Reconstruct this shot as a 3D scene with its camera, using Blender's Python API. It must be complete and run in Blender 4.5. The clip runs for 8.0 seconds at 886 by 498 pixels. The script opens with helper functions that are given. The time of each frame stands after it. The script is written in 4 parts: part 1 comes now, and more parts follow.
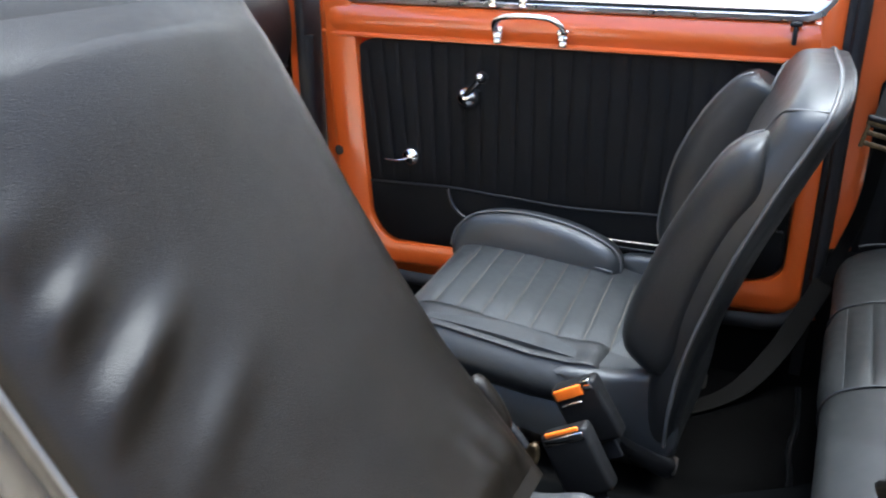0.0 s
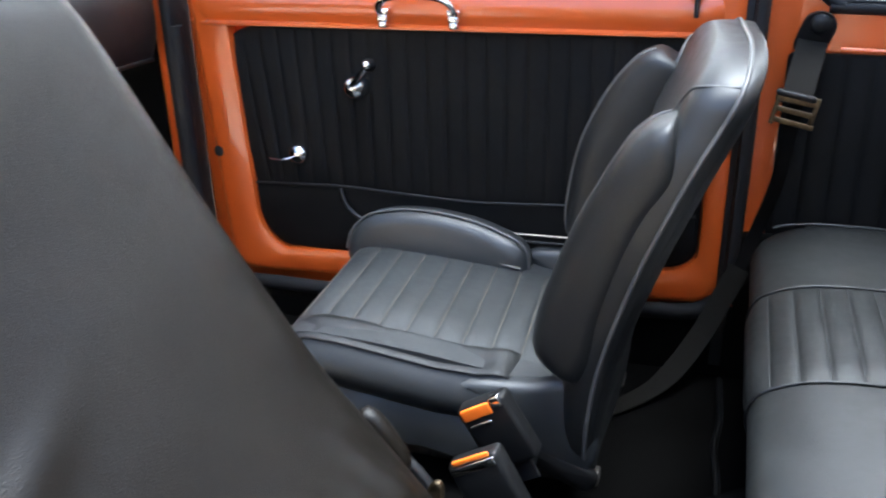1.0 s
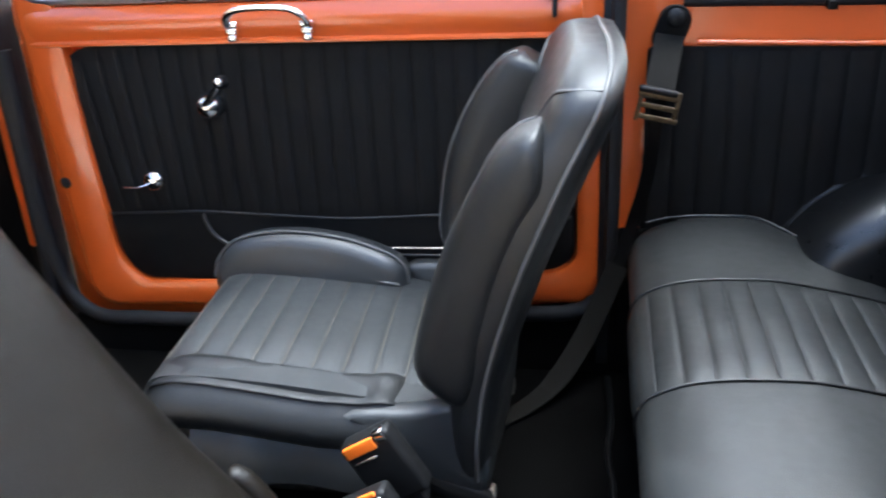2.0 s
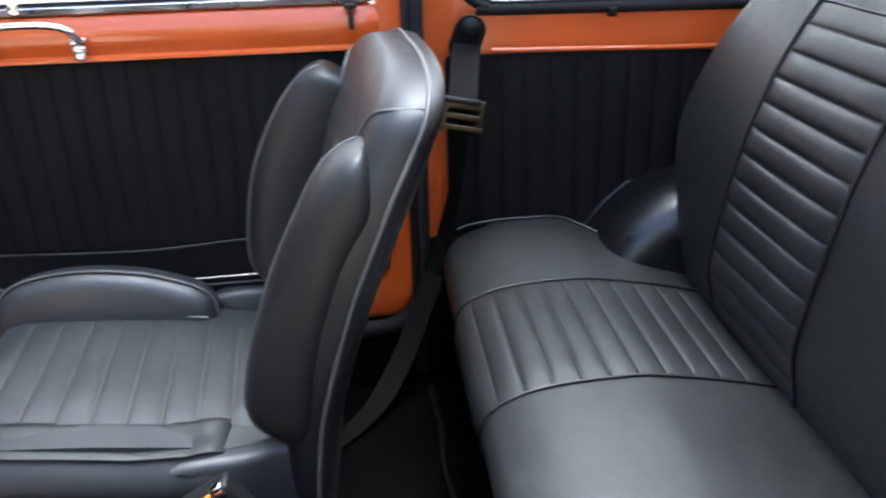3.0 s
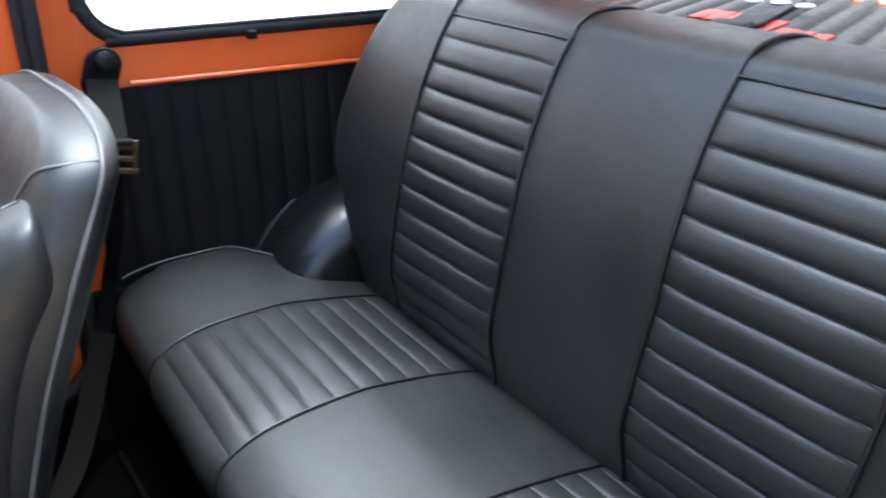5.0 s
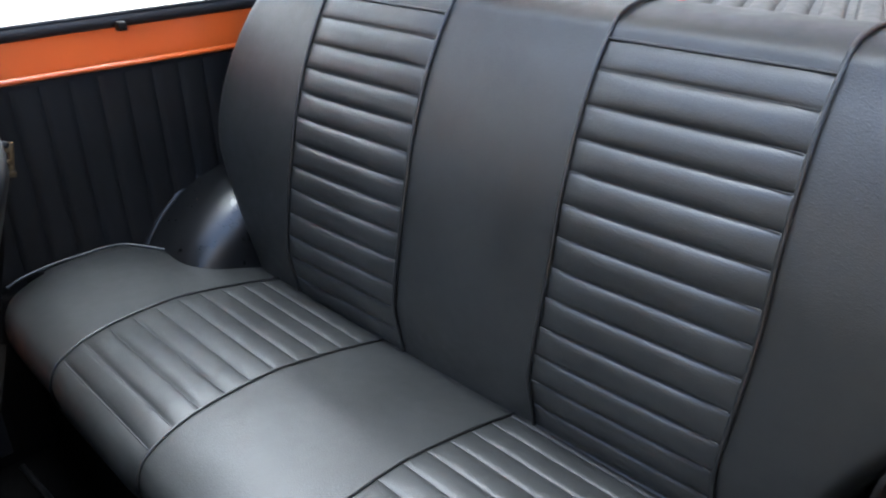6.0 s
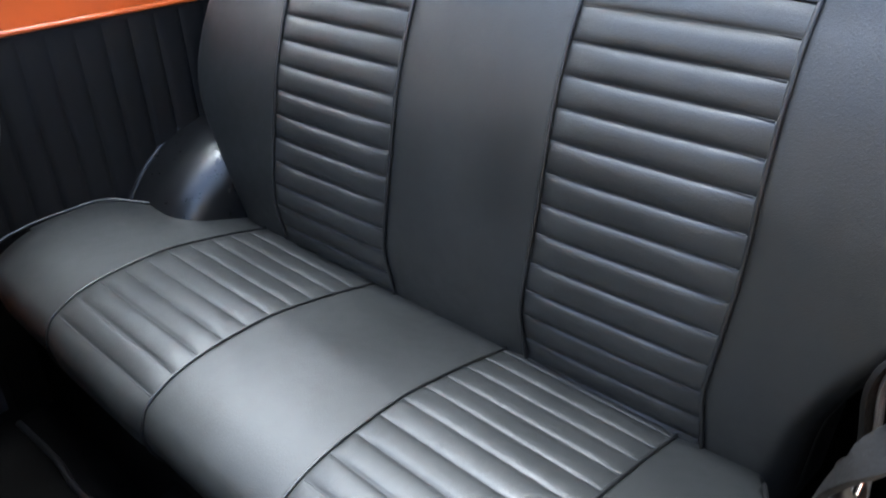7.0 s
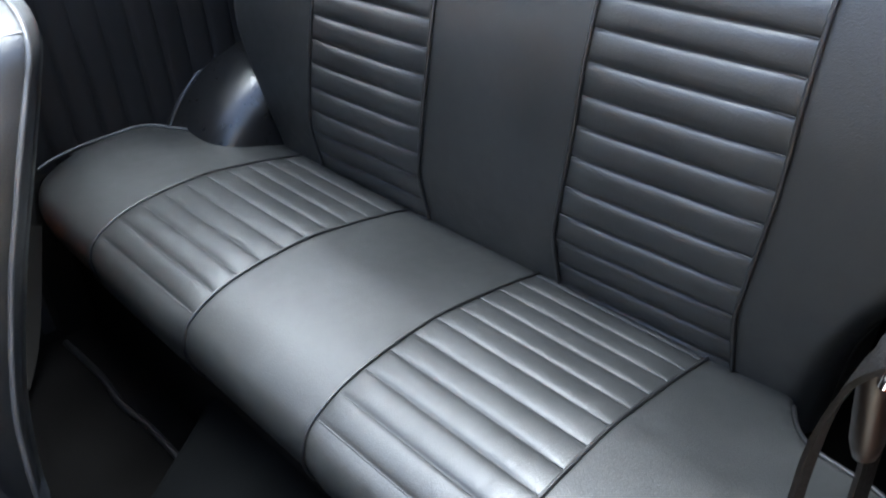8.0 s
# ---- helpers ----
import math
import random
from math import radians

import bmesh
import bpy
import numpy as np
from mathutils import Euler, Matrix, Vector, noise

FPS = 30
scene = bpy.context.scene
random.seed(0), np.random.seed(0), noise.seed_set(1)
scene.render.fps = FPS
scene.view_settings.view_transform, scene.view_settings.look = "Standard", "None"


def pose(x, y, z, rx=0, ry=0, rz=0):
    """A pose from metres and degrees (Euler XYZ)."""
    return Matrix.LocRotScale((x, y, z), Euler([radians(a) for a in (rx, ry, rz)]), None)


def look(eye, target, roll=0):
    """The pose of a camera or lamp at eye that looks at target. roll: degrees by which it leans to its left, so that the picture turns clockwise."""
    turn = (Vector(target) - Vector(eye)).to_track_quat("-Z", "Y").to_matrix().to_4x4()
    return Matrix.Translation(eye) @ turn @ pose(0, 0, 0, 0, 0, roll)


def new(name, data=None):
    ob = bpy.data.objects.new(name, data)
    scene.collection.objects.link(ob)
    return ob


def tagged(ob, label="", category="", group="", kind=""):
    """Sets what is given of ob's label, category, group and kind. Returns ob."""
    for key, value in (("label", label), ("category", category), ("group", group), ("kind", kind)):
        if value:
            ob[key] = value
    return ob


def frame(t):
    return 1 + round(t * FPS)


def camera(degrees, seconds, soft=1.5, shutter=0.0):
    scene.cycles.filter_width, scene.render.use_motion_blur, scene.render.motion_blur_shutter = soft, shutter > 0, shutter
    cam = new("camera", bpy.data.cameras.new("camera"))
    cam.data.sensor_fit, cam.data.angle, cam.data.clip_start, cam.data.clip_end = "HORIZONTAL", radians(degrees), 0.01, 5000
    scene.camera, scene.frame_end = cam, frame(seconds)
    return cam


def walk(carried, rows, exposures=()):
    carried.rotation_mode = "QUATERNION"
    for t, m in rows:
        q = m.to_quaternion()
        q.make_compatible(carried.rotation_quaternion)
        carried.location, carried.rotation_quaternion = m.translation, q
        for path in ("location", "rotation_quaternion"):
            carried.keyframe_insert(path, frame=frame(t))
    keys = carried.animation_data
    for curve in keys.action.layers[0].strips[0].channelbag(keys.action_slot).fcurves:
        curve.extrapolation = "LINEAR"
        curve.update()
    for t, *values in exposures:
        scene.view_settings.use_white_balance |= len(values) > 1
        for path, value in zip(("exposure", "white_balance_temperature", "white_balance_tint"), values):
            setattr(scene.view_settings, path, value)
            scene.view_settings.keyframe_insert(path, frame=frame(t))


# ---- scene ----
cam = camera(55.0, 8.0, soft=2.0, shutter=0.5)
PATH = [
    (0, (0.851, -0.532, 0.968), (0.062, 1.145, 0.216), -0.4),
    (0.5, (0.846, -0.456, 0.952), (0.132, 1.249, 0.187), -0.8),
    (1, (0.833, -0.394, 0.936), (0.228, 1.348, 0.161), -1.4),
    (2.3, (0.841, -0.307, 0.94), (0.609, 1.514, 0.148), -2.9),
    (2.5, (0.829, -0.297, 0.941), (0.7, 1.533, 0.144), -2.6),
    (3, (0.779, -0.279, 0.955), (0.939, 1.544, 0.148), -1.7),
    (3.5, (0.738, -0.255, 0.955), (1.155, 1.531, 0.157), -1.0),
    (4, (0.711, -0.239, 0.963), (1.362, 1.475, 0.165), -0.7),
    (4.5, (0.698, -0.235, 0.972), (1.527, 1.399, 0.169), -0.5),
    (5, (0.697, -0.232, 0.975), (1.679, 1.312, 0.168), -0.8),
    (5.2, (0.693, -0.233, 0.976), (1.73, 1.272, 0.165), -0.9),
    (6.3, (0.644, -0.249, 0.985), (1.865, 1.063, 0.099), -2.8),
    (6.5, (0.644, -0.25, 0.988), (1.858, 1.05, 0.073), -3.3),
    (7, (0.619, -0.247, 0.976), (1.825, 1.029, 0.019), -3.4),
    (7.5, (0.608, -0.252, 0.966), (1.77, 1.029, -0.04), -3.7),
    (8, (0.606, -0.258, 0.963), (1.701, 1.026, -0.111), -4.3),
]
EXPOSURE = [(0, 3.0), (1, 3.03), (2.5, 3.1), (3, 2.98), (3.5, 2.92), (4, 2.95), (4.5, 3.05), (5, 3.18), (5.7, 3.32), (6.5, 3.45), (8, 3.5)]
walk(cam, [(t, look(eye, target, roll)) for t, eye, target, roll in PATH], EXPOSURE)


# ---- light ----
world = bpy.data.worlds.new("sky")
scene.world = world
world.use_nodes = True
wn = world.node_tree
sky = wn.nodes.new("ShaderNodeTexSky")
sky.sky_type, sky.sun_disc = "NISHITA", False
sky.sun_elevation, sky.sun_rotation = radians(83), radians(50)
wn.nodes["Background"].inputs["Strength"].default_value = 0.12
wn.links.new(sky.outputs[0], wn.nodes["Background"].inputs["Color"])

sun_data = bpy.data.lights.new("sun", "SUN")
sun_data.energy, sun_data.angle, sun_data.color = 1.9, radians(48), (0.82, 0.93, 1.0)
sun = new("sun", sun_data)
sun.matrix_world = look((1.25, 0.95, 6.2), (0.65, 0.45, 0.3))


# ---- materials ----
def node_material(name):
    m = bpy.data.materials.new(name)
    m.use_nodes = True
    t = m.node_tree
    return m, t, t.nodes["Principled BSDF"]


def noise_node(t, scale, detail=4.0, rough=0.55, stretch=None):
    n = t.nodes.new("ShaderNodeTexNoise")
    n.inputs["Scale"].default_value, n.inputs["Detail"].default_value = scale, detail
    n.inputs["Roughness"].default_value = rough
    co = t.nodes.new("ShaderNodeTexCoord")
    if stretch:
        mp = t.nodes.new("ShaderNodeMapping")
        mp.inputs["Scale"].default_value = stretch
        t.links.new(co.outputs["Object"], mp.inputs[0])
        t.links.new(mp.outputs[0], n.inputs["Vector"])
    else:
        t.links.new(co.outputs["Object"], n.inputs["Vector"])
    return n


def spread(t, source, low, high, a=0.3, b=0.7):
    r = t.nodes.new("ShaderNodeMapRange")
    r.inputs["From Min"].default_value, r.inputs["From Max"].default_value = a, b
    r.inputs["To Min"].default_value, r.inputs["To Max"].default_value = low, high
    t.links.new(source, r.inputs["Value"])
    return r.outputs[0]


def blend(t, source, dark, light, a=0.3, b=0.7):
    r = t.nodes.new("ShaderNodeValToRGB")
    r.color_ramp.elements[0].position, r.color_ramp.elements[1].position = a, b
    r.color_ramp.elements[0].color, r.color_ramp.elements[1].color = (*dark, 1), (*light, 1)
    t.links.new(source, r.inputs[0])
    return r.outputs[0]


def relief(t, bsdf, layers):
    last = None
    for source, strength, distance in layers:
        b = t.nodes.new("ShaderNodeBump")
        b.inputs["Strength"].default_value, b.inputs["Distance"].default_value = strength, distance
        t.links.new(source, b.inputs["Height"])
        if last:
            t.links.new(last, b.inputs["Normal"])
        last = b.outputs[0]
    t.links.new(last, bsdf.inputs["Normal"])


def vinyl(name, dark, light, rough_low, rough_high, grain=0.25, crease=0.25, crease_scale=9.0, gloss=0.5, wrinkle=0.0):
    m, t, b = node_material(name)
    b.inputs["Specular IOR Level"].default_value = gloss
    big, fine, mid = noise_node(t, 6, 3), noise_node(t, 900, 2), noise_node(t, crease_scale, 5, 0.6)
    cells = t.nodes.new("ShaderNodeTexVoronoi")
    cells.inputs["Scale"].default_value = 700
    co = t.nodes.new("ShaderNodeTexCoord")
    t.links.new(co.outputs["Object"], cells.inputs["Vector"])
    t.links.new(blend(t, big.outputs[0], dark, light), b.inputs["Base Color"])
    mottle, sheen = noise_node(t, 55, 4, 0.65), t.nodes.new("ShaderNodeMath")
    sheen.operation = "ADD"
    t.links.new(spread(t, mid.outputs[0], rough_low - 0.04, rough_high - 0.04), sheen.inputs[0])
    t.links.new(spread(t, mottle.outputs[0], 0.0, 0.12), sheen.inputs[1])
    t.links.new(sheen.outputs[0], b.inputs["Roughness"])
    relief(t, b, [(mid.outputs[0], crease, 0.004), (mottle.outputs[0], 0.06, 0.0015), (cells.outputs["Distance"], grain, 0.0006), (fine.outputs[0], 0.1, 0.0004)] + ([(noise_node(t, 1.0, 3, 0.6, (35, 300, 35)).outputs[0], wrinkle, 0.0012)] if wrinkle else []))
    return m


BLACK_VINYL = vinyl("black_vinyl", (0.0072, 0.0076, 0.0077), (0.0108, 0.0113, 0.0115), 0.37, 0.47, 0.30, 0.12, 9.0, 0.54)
BENCH_VINYL = vinyl("dusty_black_vinyl", (0.0082, 0.0087, 0.0085), (0.0128, 0.0135, 0.0132), 0.39, 0.50, 0.32, 0.14, 9.0, 0.52)
RIB_VINYL = vinyl("dusty_pleated_vinyl", (0.0084, 0.0089, 0.0087), (0.0132, 0.0139, 0.0136), 0.38, 0.49, 0.32, 0.14, 9.0, 0.54, 0.28)
# Lighter black vinyl; the squab's brighter light is put into its colour.
SEAT_VINYL = vinyl("lightened_black_vinyl", (0.0170, 0.0184, 0.0194), (0.0250, 0.0270, 0.0284), 0.38, 0.48, 0.30, 0.14, 9.0, 0.78, 0.2)
# Darker, browner vinyl; the tipped backrest's dim warm reflections are in its colour.
SOFT_VINYL = vinyl("creased_shaded_vinyl", (0.0044, 0.0033, 0.0022), (0.0070, 0.0053, 0.0036), 0.32, 0.42, 0.4, 0.42, 5.0, 0.22)
CARD_VINYL = vinyl("door_card_vinyl", (0.0044, 0.0042, 0.0042), (0.0078, 0.0075, 0.0075), 0.5, 0.62, 0.4, 0.15, 9.0, 0.12)
ARCH_VINYL = vinyl("arch_vinyl", (0.003, 0.003, 0.0032), (0.005, 0.005, 0.0053), 0.27, 0.34, 0.1, 0.1)
PIPING = vinyl("piping_vinyl", (0.004, 0.004, 0.0042), (0.008, 0.008, 0.0083), 0.36, 0.46, 0.1, 0.1)
PALE_PIPING = vinyl("worn_piping_vinyl", (0.060, 0.0585, 0.0565), (0.090, 0.088, 0.085), 0.32, 0.42, 0.1, 0.1)


def carpet_material(name, dark, light):
    m, t, b = node_material(name)
    big, tuft = noise_node(t, 8, 4), noise_node(t, 420, 4, 0.7)
    t.links.new(blend(t, big.outputs[0], dark, light), b.inputs["Base Color"])
    b.inputs["Roughness"].default_value, b.inputs["Specular IOR Level"].default_value = 0.95, 0.02
    relief(t, b, [(tuft.outputs[0], 0.9, 0.004)])
    return m


def paint_material():
    m, t, b = node_material("orange_paint")
    big, peel = noise_node(t, 3, 2), noise_node(t, 160, 2)
    t.links.new(blend(t, big.outputs[0], (0.55, 0.085, 0.012), (0.61, 0.098, 0.015)), b.inputs["Base Color"])
    b.inputs["Roughness"].default_value = 0.3
    b.inputs["Coat Weight"].default_value, b.inputs["Coat Roughness"].default_value = 0.6, 0.05
    relief(t, b, [(peel.outputs[0], 0.04, 0.001)])
    return m


def plain_material(name, dark, light, rough, metal=0.0, scale=60, bump=0.1, depth=0.0005, gloss=0.5):
    m, t, b = node_material(name)
    n = noise_node(t, scale, 3)
    t.links.new(blend(t, n.outputs[0], dark, light), b.inputs["Base Color"])
    t.links.new(spread(t, n.outputs[0], rough * 0.85, min(1, rough * 1.2)), b.inputs["Roughness"])
    b.inputs["Metallic"].default_value, b.inputs["Specular IOR Level"].default_value = metal, gloss
    relief(t, b, [(n.outputs[0], bump, depth)])
    return m


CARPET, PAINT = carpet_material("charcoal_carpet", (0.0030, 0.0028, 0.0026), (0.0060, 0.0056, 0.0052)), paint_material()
# Darker copy of the floor carpet: the tipped seat's shade is painted in.
TUNNEL_CARPET = carpet_material("shaded_carpet", (0.0011, 0.0012, 0.0013), (0.0022, 0.0024, 0.0025))
CHROME = plain_material("chrome", (0.78, 0.78, 0.78), (0.86, 0.86, 0.86), 0.08, 1.0, 40, 0.02)
STEEL = plain_material("worn_steel", (0.25, 0.22, 0.19), (0.5, 0.46, 0.4), 0.4, 1.0, 90, 0.3)
RUBBER = plain_material("black_rubber", (0.007, 0.007, 0.008), (0.013, 0.013, 0.014), 0.55, 0, 70, 0.2, 0.0005, 0.3)
PLASTIC = plain_material("black_plastic", (0.0045, 0.0045, 0.0047), (0.008, 0.008, 0.0083), 0.45, 0, 120, 0.1, 0.0005, 0.25)
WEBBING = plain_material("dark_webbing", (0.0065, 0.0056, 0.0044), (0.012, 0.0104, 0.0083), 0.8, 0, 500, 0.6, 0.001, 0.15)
# Darker webbing copy; shade on the far belt's tail is put into its colour.
DARK_WEBBING = plain_material("shaded_webbing", (0.0014, 0.0011, 0.0009), (0.0026, 0.0020, 0.0016), 0.7, 0, 500, 0.6, 0.001, 0.12)
BUTTON = plain_material("orange_plastic", (0.82, 0.15, 0.014), (0.88, 0.18, 0.02), 0.35, 0, 60, 0.05)
RED = plain_material("red_print", (0.62, 0.04, 0.03), (0.75, 0.06, 0.04), 0.4, 0, 90, 0.1)
WHITE = plain_material("white_plastic", (0.7, 0.7, 0.7), (0.8, 0.8, 0.8), 0.35, 0, 60, 0.05)
HEADLINER = plain_material("cream_headliner", (0.72, 0.66, 0.56), (0.79, 0.73, 0.63), 0.8, 0, 150, 0.4)
CONCRETE = plain_material("grey_concrete", (0.60, 0.50, 0.38), (0.72, 0.61, 0.47), 0.8, 0, 5, 0.3, 0.004)
DARK_WALL = plain_material("dark_brown_plaster", (0.38, 0.275, 0.175), (0.46, 0.345, 0.225), 0.9, 0, 6, 0.2, 0.003)
PLASTER = plain_material("brown_plaster", (0.60, 0.48, 0.35), (0.70, 0.57, 0.42), 0.9, 0, 6, 0.2, 0.003)
STITCH = plain_material("dusty_seam", (0.055, 0.048, 0.038), (0.085, 0.074, 0.060), 0.8, 0, 300, 0.3)
WELD = plain_material("dusty_weld", (0.020, 0.0205, 0.021), (0.032, 0.0325, 0.033), 0.6, 0, 300, 0.2, 0.0005, 0.4)
STRIPE = plain_material("sheen_stripe", (0.022, 0.022, 0.023), (0.04, 0.04, 0.042), 0.45, 0, 300, 0.3)
TONGUE = plain_material("brown_black_plastic", (0.0026, 0.0013, 0.0008), (0.0050, 0.0026, 0.0015), 0.4, 0, 90, 0.2, 0.0005, 0.2)
BRIGHT = plain_material("bright_trim", (0.72, 0.72, 0.72), (0.82, 0.82, 0.82), 0.3, 1.0, 40, 0.03)
BRASS = plain_material("worn_brass", (0.06, 0.045, 0.028), (0.14, 0.105, 0.065), 0.45, 1.0, 90, 0.3)
SHELF = plain_material("ribbed_shelf_vinyl", (0.006, 0.0063, 0.0068), (0.010, 0.0105, 0.011), 0.32, 0, 60, 0.1, 0.0005, 0.35)


def glass_material():
    m, t, b = node_material("window_glass")
    b.inputs["Base Color"].default_value = (0.95, 0.97, 0.97, 1)
    b.inputs["Roughness"].default_value, b.inputs["IOR"].default_value = 0.02, 1.45
    b.inputs["Transmission Weight"].default_value = 1.0
    return m


def backdrop_material(name, low, high, grey):
    m, t, b = node_material(name)
    co, axes = t.nodes.new("ShaderNodeTexCoord"), t.nodes.new("ShaderNodeSeparateXYZ")
    t.links.new(co.outputs["Object"], axes.inputs[0])
    t.links.new(blend(t, spread(t, axes.outputs["Z"], 0, 1, 0.6, 3.0), (1.0, 0.93, 0.84), (0.82, 0.92, 1.0), 0, 1), b.inputs["Emission Color"])
    t.links.new(spread(t, axes.outputs["Z"], low, high, 1.9, 3.6), b.inputs["Emission Strength"])
    b.inputs["Base Color"].default_value = (grey, grey, grey, 1)
    return m


GLASS, DAYLIGHT, REAR_DAYLIGHT = glass_material(), backdrop_material("bright_daylight", 0.14, 1.0, 0.8), backdrop_material("bright_rear_daylight", 0.045, 0.4, 0.2)


# ---- mesh helpers ----
def thing(name, label, category, group="", kind="", at=(0, 0, 0)):
    ob = new(name)
    ob.location = at
    ob.empty_display_size = 0.05
    return tagged(ob, label, category, group, kind)


def raw(name, verts, faces, material, parent=None, label="", smooth=40):
    me = bpy.data.meshes.new(name)
    me.from_pydata([tuple(map(float, v)) for v in verts], [], faces)
    bm = bmesh.new()
    bm.from_mesh(me)
    bmesh.ops.remove_doubles(bm, verts=bm.verts, dist=1e-5)
    bmesh.ops.recalc_face_normals(bm, faces=bm.faces)
    bm.to_mesh(me)
    bm.free()
    return finish(name, me, material, parent, label, smooth)


def finish(name, me, material, parent=None, label="", smooth=40):
    me.materials.append(material)
    if smooth:
        me.polygons.foreach_set("use_smooth", [True] * len(me.polygons))
        me.set_sharp_from_angle(angle=radians(smooth))
    ob = new(name, me)
    if parent:
        ob.parent = parent
        ob.location = -parent.location if parent.parent is None else (0, 0, 0)
    return tagged(ob, label)


def loops_mesh(name, loops, material, parent=None, label="", close=True, caps=(True, True), smooth=40):
    """Skin a row of loops with equal counts of points."""
    n = len(loops[0])
    verts = [p for loop in loops for p in loop]
    faces = []
    for a in range(len(loops) - 1):
        for k in range(n if close else n - 1):
            j = (k + 1) % n
            faces.append((a * n + k, a * n + j, (a + 1) * n + j, (a + 1) * n + k))
    if close and caps[0]:
        faces.append(tuple(range(n)))
    if close and caps[1]:
        faces.append(tuple((len(loops) - 1) * n + k for k in range(n)))
    return raw(name, verts, faces, material, parent, label, smooth)


def rounded(a0, a1, b0, b1, r, n=8):
    """Points of a rounded rectangle in two coordinates."""
    r = min(r, (a1 - a0) / 2 - 1e-4, (b1 - b0) / 2 - 1e-4)
    pts = []
    for ca, cb, start in ((a1 - r, b1 - r, 0), (a0 + r, b1 - r, 90), (a0 + r, b0 + r, 180), (a1 - r, b0 + r, 270)):
        for k in range(n + 1):
            w = radians(start + 90 * k / n)
            pts.append((ca + r * math.cos(w), cb + r * math.sin(w)))
    return pts


def spline(points, n=8, closed=False):
    """A smooth line through points of any dimension."""
    p = [np.array(q, float) for q in points]
    out = []
    m = len(p)
    for i in range(m if closed else m - 1):
        a, b, c, d = (p[(i + k) % m] if closed else p[min(max(i + k, 0), m - 1)] for k in (-1, 0, 1, 2))
        for k in range(n):
            t = k / n
            out.append(0.5 * (2 * b + (c - a) * t + (2 * a - 5 * b + 4 * c - d) * t * t + (3 * b - a - 3 * c + d) * t ** 3))
    if not closed:
        out.append(p[-1])
    return out


def table(pairs, v):
    xs, ys = zip(*pairs)
    return float(np.interp(v, xs, ys))


def smooth_table(pairs, v):
    """A table read with softened corners."""
    return sum(table(pairs, v + d) * w for d, w in ((-0.02, 0.2), (-0.01, 0.2), (0, 0.2), (0.01, 0.2), (0.02, 0.2)))


def tube(name, points, radius, material, parent=None, label="", closed=False, sides=8, n=6, flat=1.0):
    """A rod of round or flattened section along a smooth line."""
    line = spline(points, n, closed)
    m = len(line)
    loops = []
    up = np.array((0.13, 0.21, 0.97))
    for i in range(m):
        d = (line[(i + 1) % m] - line[i - 1]) if closed else (line[min(i + 1, m - 1)] - line[max(i - 1, 0)])
        d /= np.linalg.norm(d) + 1e-9
        s = np.cross(d, up)
        s /= np.linalg.norm(s) + 1e-9
        u = np.cross(s, d)
        loops.append([line[i] + radius * (math.cos(2 * math.pi * k / sides) * s + flat * math.sin(2 * math.pi * k / sides) * u) for k in range(sides)])
    if closed:
        loops.append(loops[0])
    return loops_mesh(name, loops, material, parent, label, True, (not closed, not closed), 60)


def ribbon(name, points, across, width, thick, material, parent=None, label="", n=8):
    """A strap along a smooth line, its breadth along the given directions."""
    line = spline(points, n)
    acr = spline(across, n)
    loops = []
    for i, p in enumerate(line):
        d = line[min(i + 1, len(line) - 1)] - line[max(i - 1, 0)]
        d /= np.linalg.norm(d) + 1e-9
        a = acr[i] - d * (acr[i] @ d)
        a /= np.linalg.norm(a)
        u = np.cross(d, a)
        h, q = width / 2, thick / 2
        loops.append([p + a * h * 0.96 + u * q, p + a * h, p + a * h * 0.96 - u * q, p - a * h * 0.96 - u * q, p - a * h, p - a * h * 0.96 + u * q])
    return loops_mesh(name, loops, material, parent, label)


def slab(name, outline, y0, y1, r, material, parent=None, label="", steps=4, puff=0.0):
    """An upright cushion: an outline in x and z, from y0 to y1, with edges rounded by r and faces puffed out."""
    pts = np.array(outline, float)
    nxt, prv = np.roll(pts, -1, 0), np.roll(pts, 1, 0)
    d = nxt - prv
    d /= np.linalg.norm(d, axis=1, keepdims=True) + 1e-9
    area = 0.5 * np.sum(pts[:, 0] * nxt[:, 1] - nxt[:, 0] * pts[:, 1])
    inward = np.stack([-d[:, 1], d[:, 0]], 1) * (1 if area > 0 else -1)
    mid = pts.mean(0)
    loops = []

    def ring(inset, y, shrink=1.0):
        q = pts + inward * inset
        q = mid + (q - mid) * shrink
        loops.append([(a, y, b) for a, b in q])

    for s in (0.12, 0.4, 0.7):
        ring(r, y0 - puff * (1 - s * s), s)
    for k in range(steps + 1):
        w = radians(90 * k / steps)
        ring(r * (1 - math.sin(w)), y0 + r * (1 - math.cos(w)))
    for k in range(steps + 1):
        w = radians(90 - 90 * k / steps)
        ring(r * (1 - math.sin(w)), y1 - r * (1 - math.cos(w)))
    for s in (0.7, 0.4, 0.12):
        ring(r, y1 + puff * (1 - s * s), s)
    return loops_mesh(name, loops, material, parent, label, smooth=50)


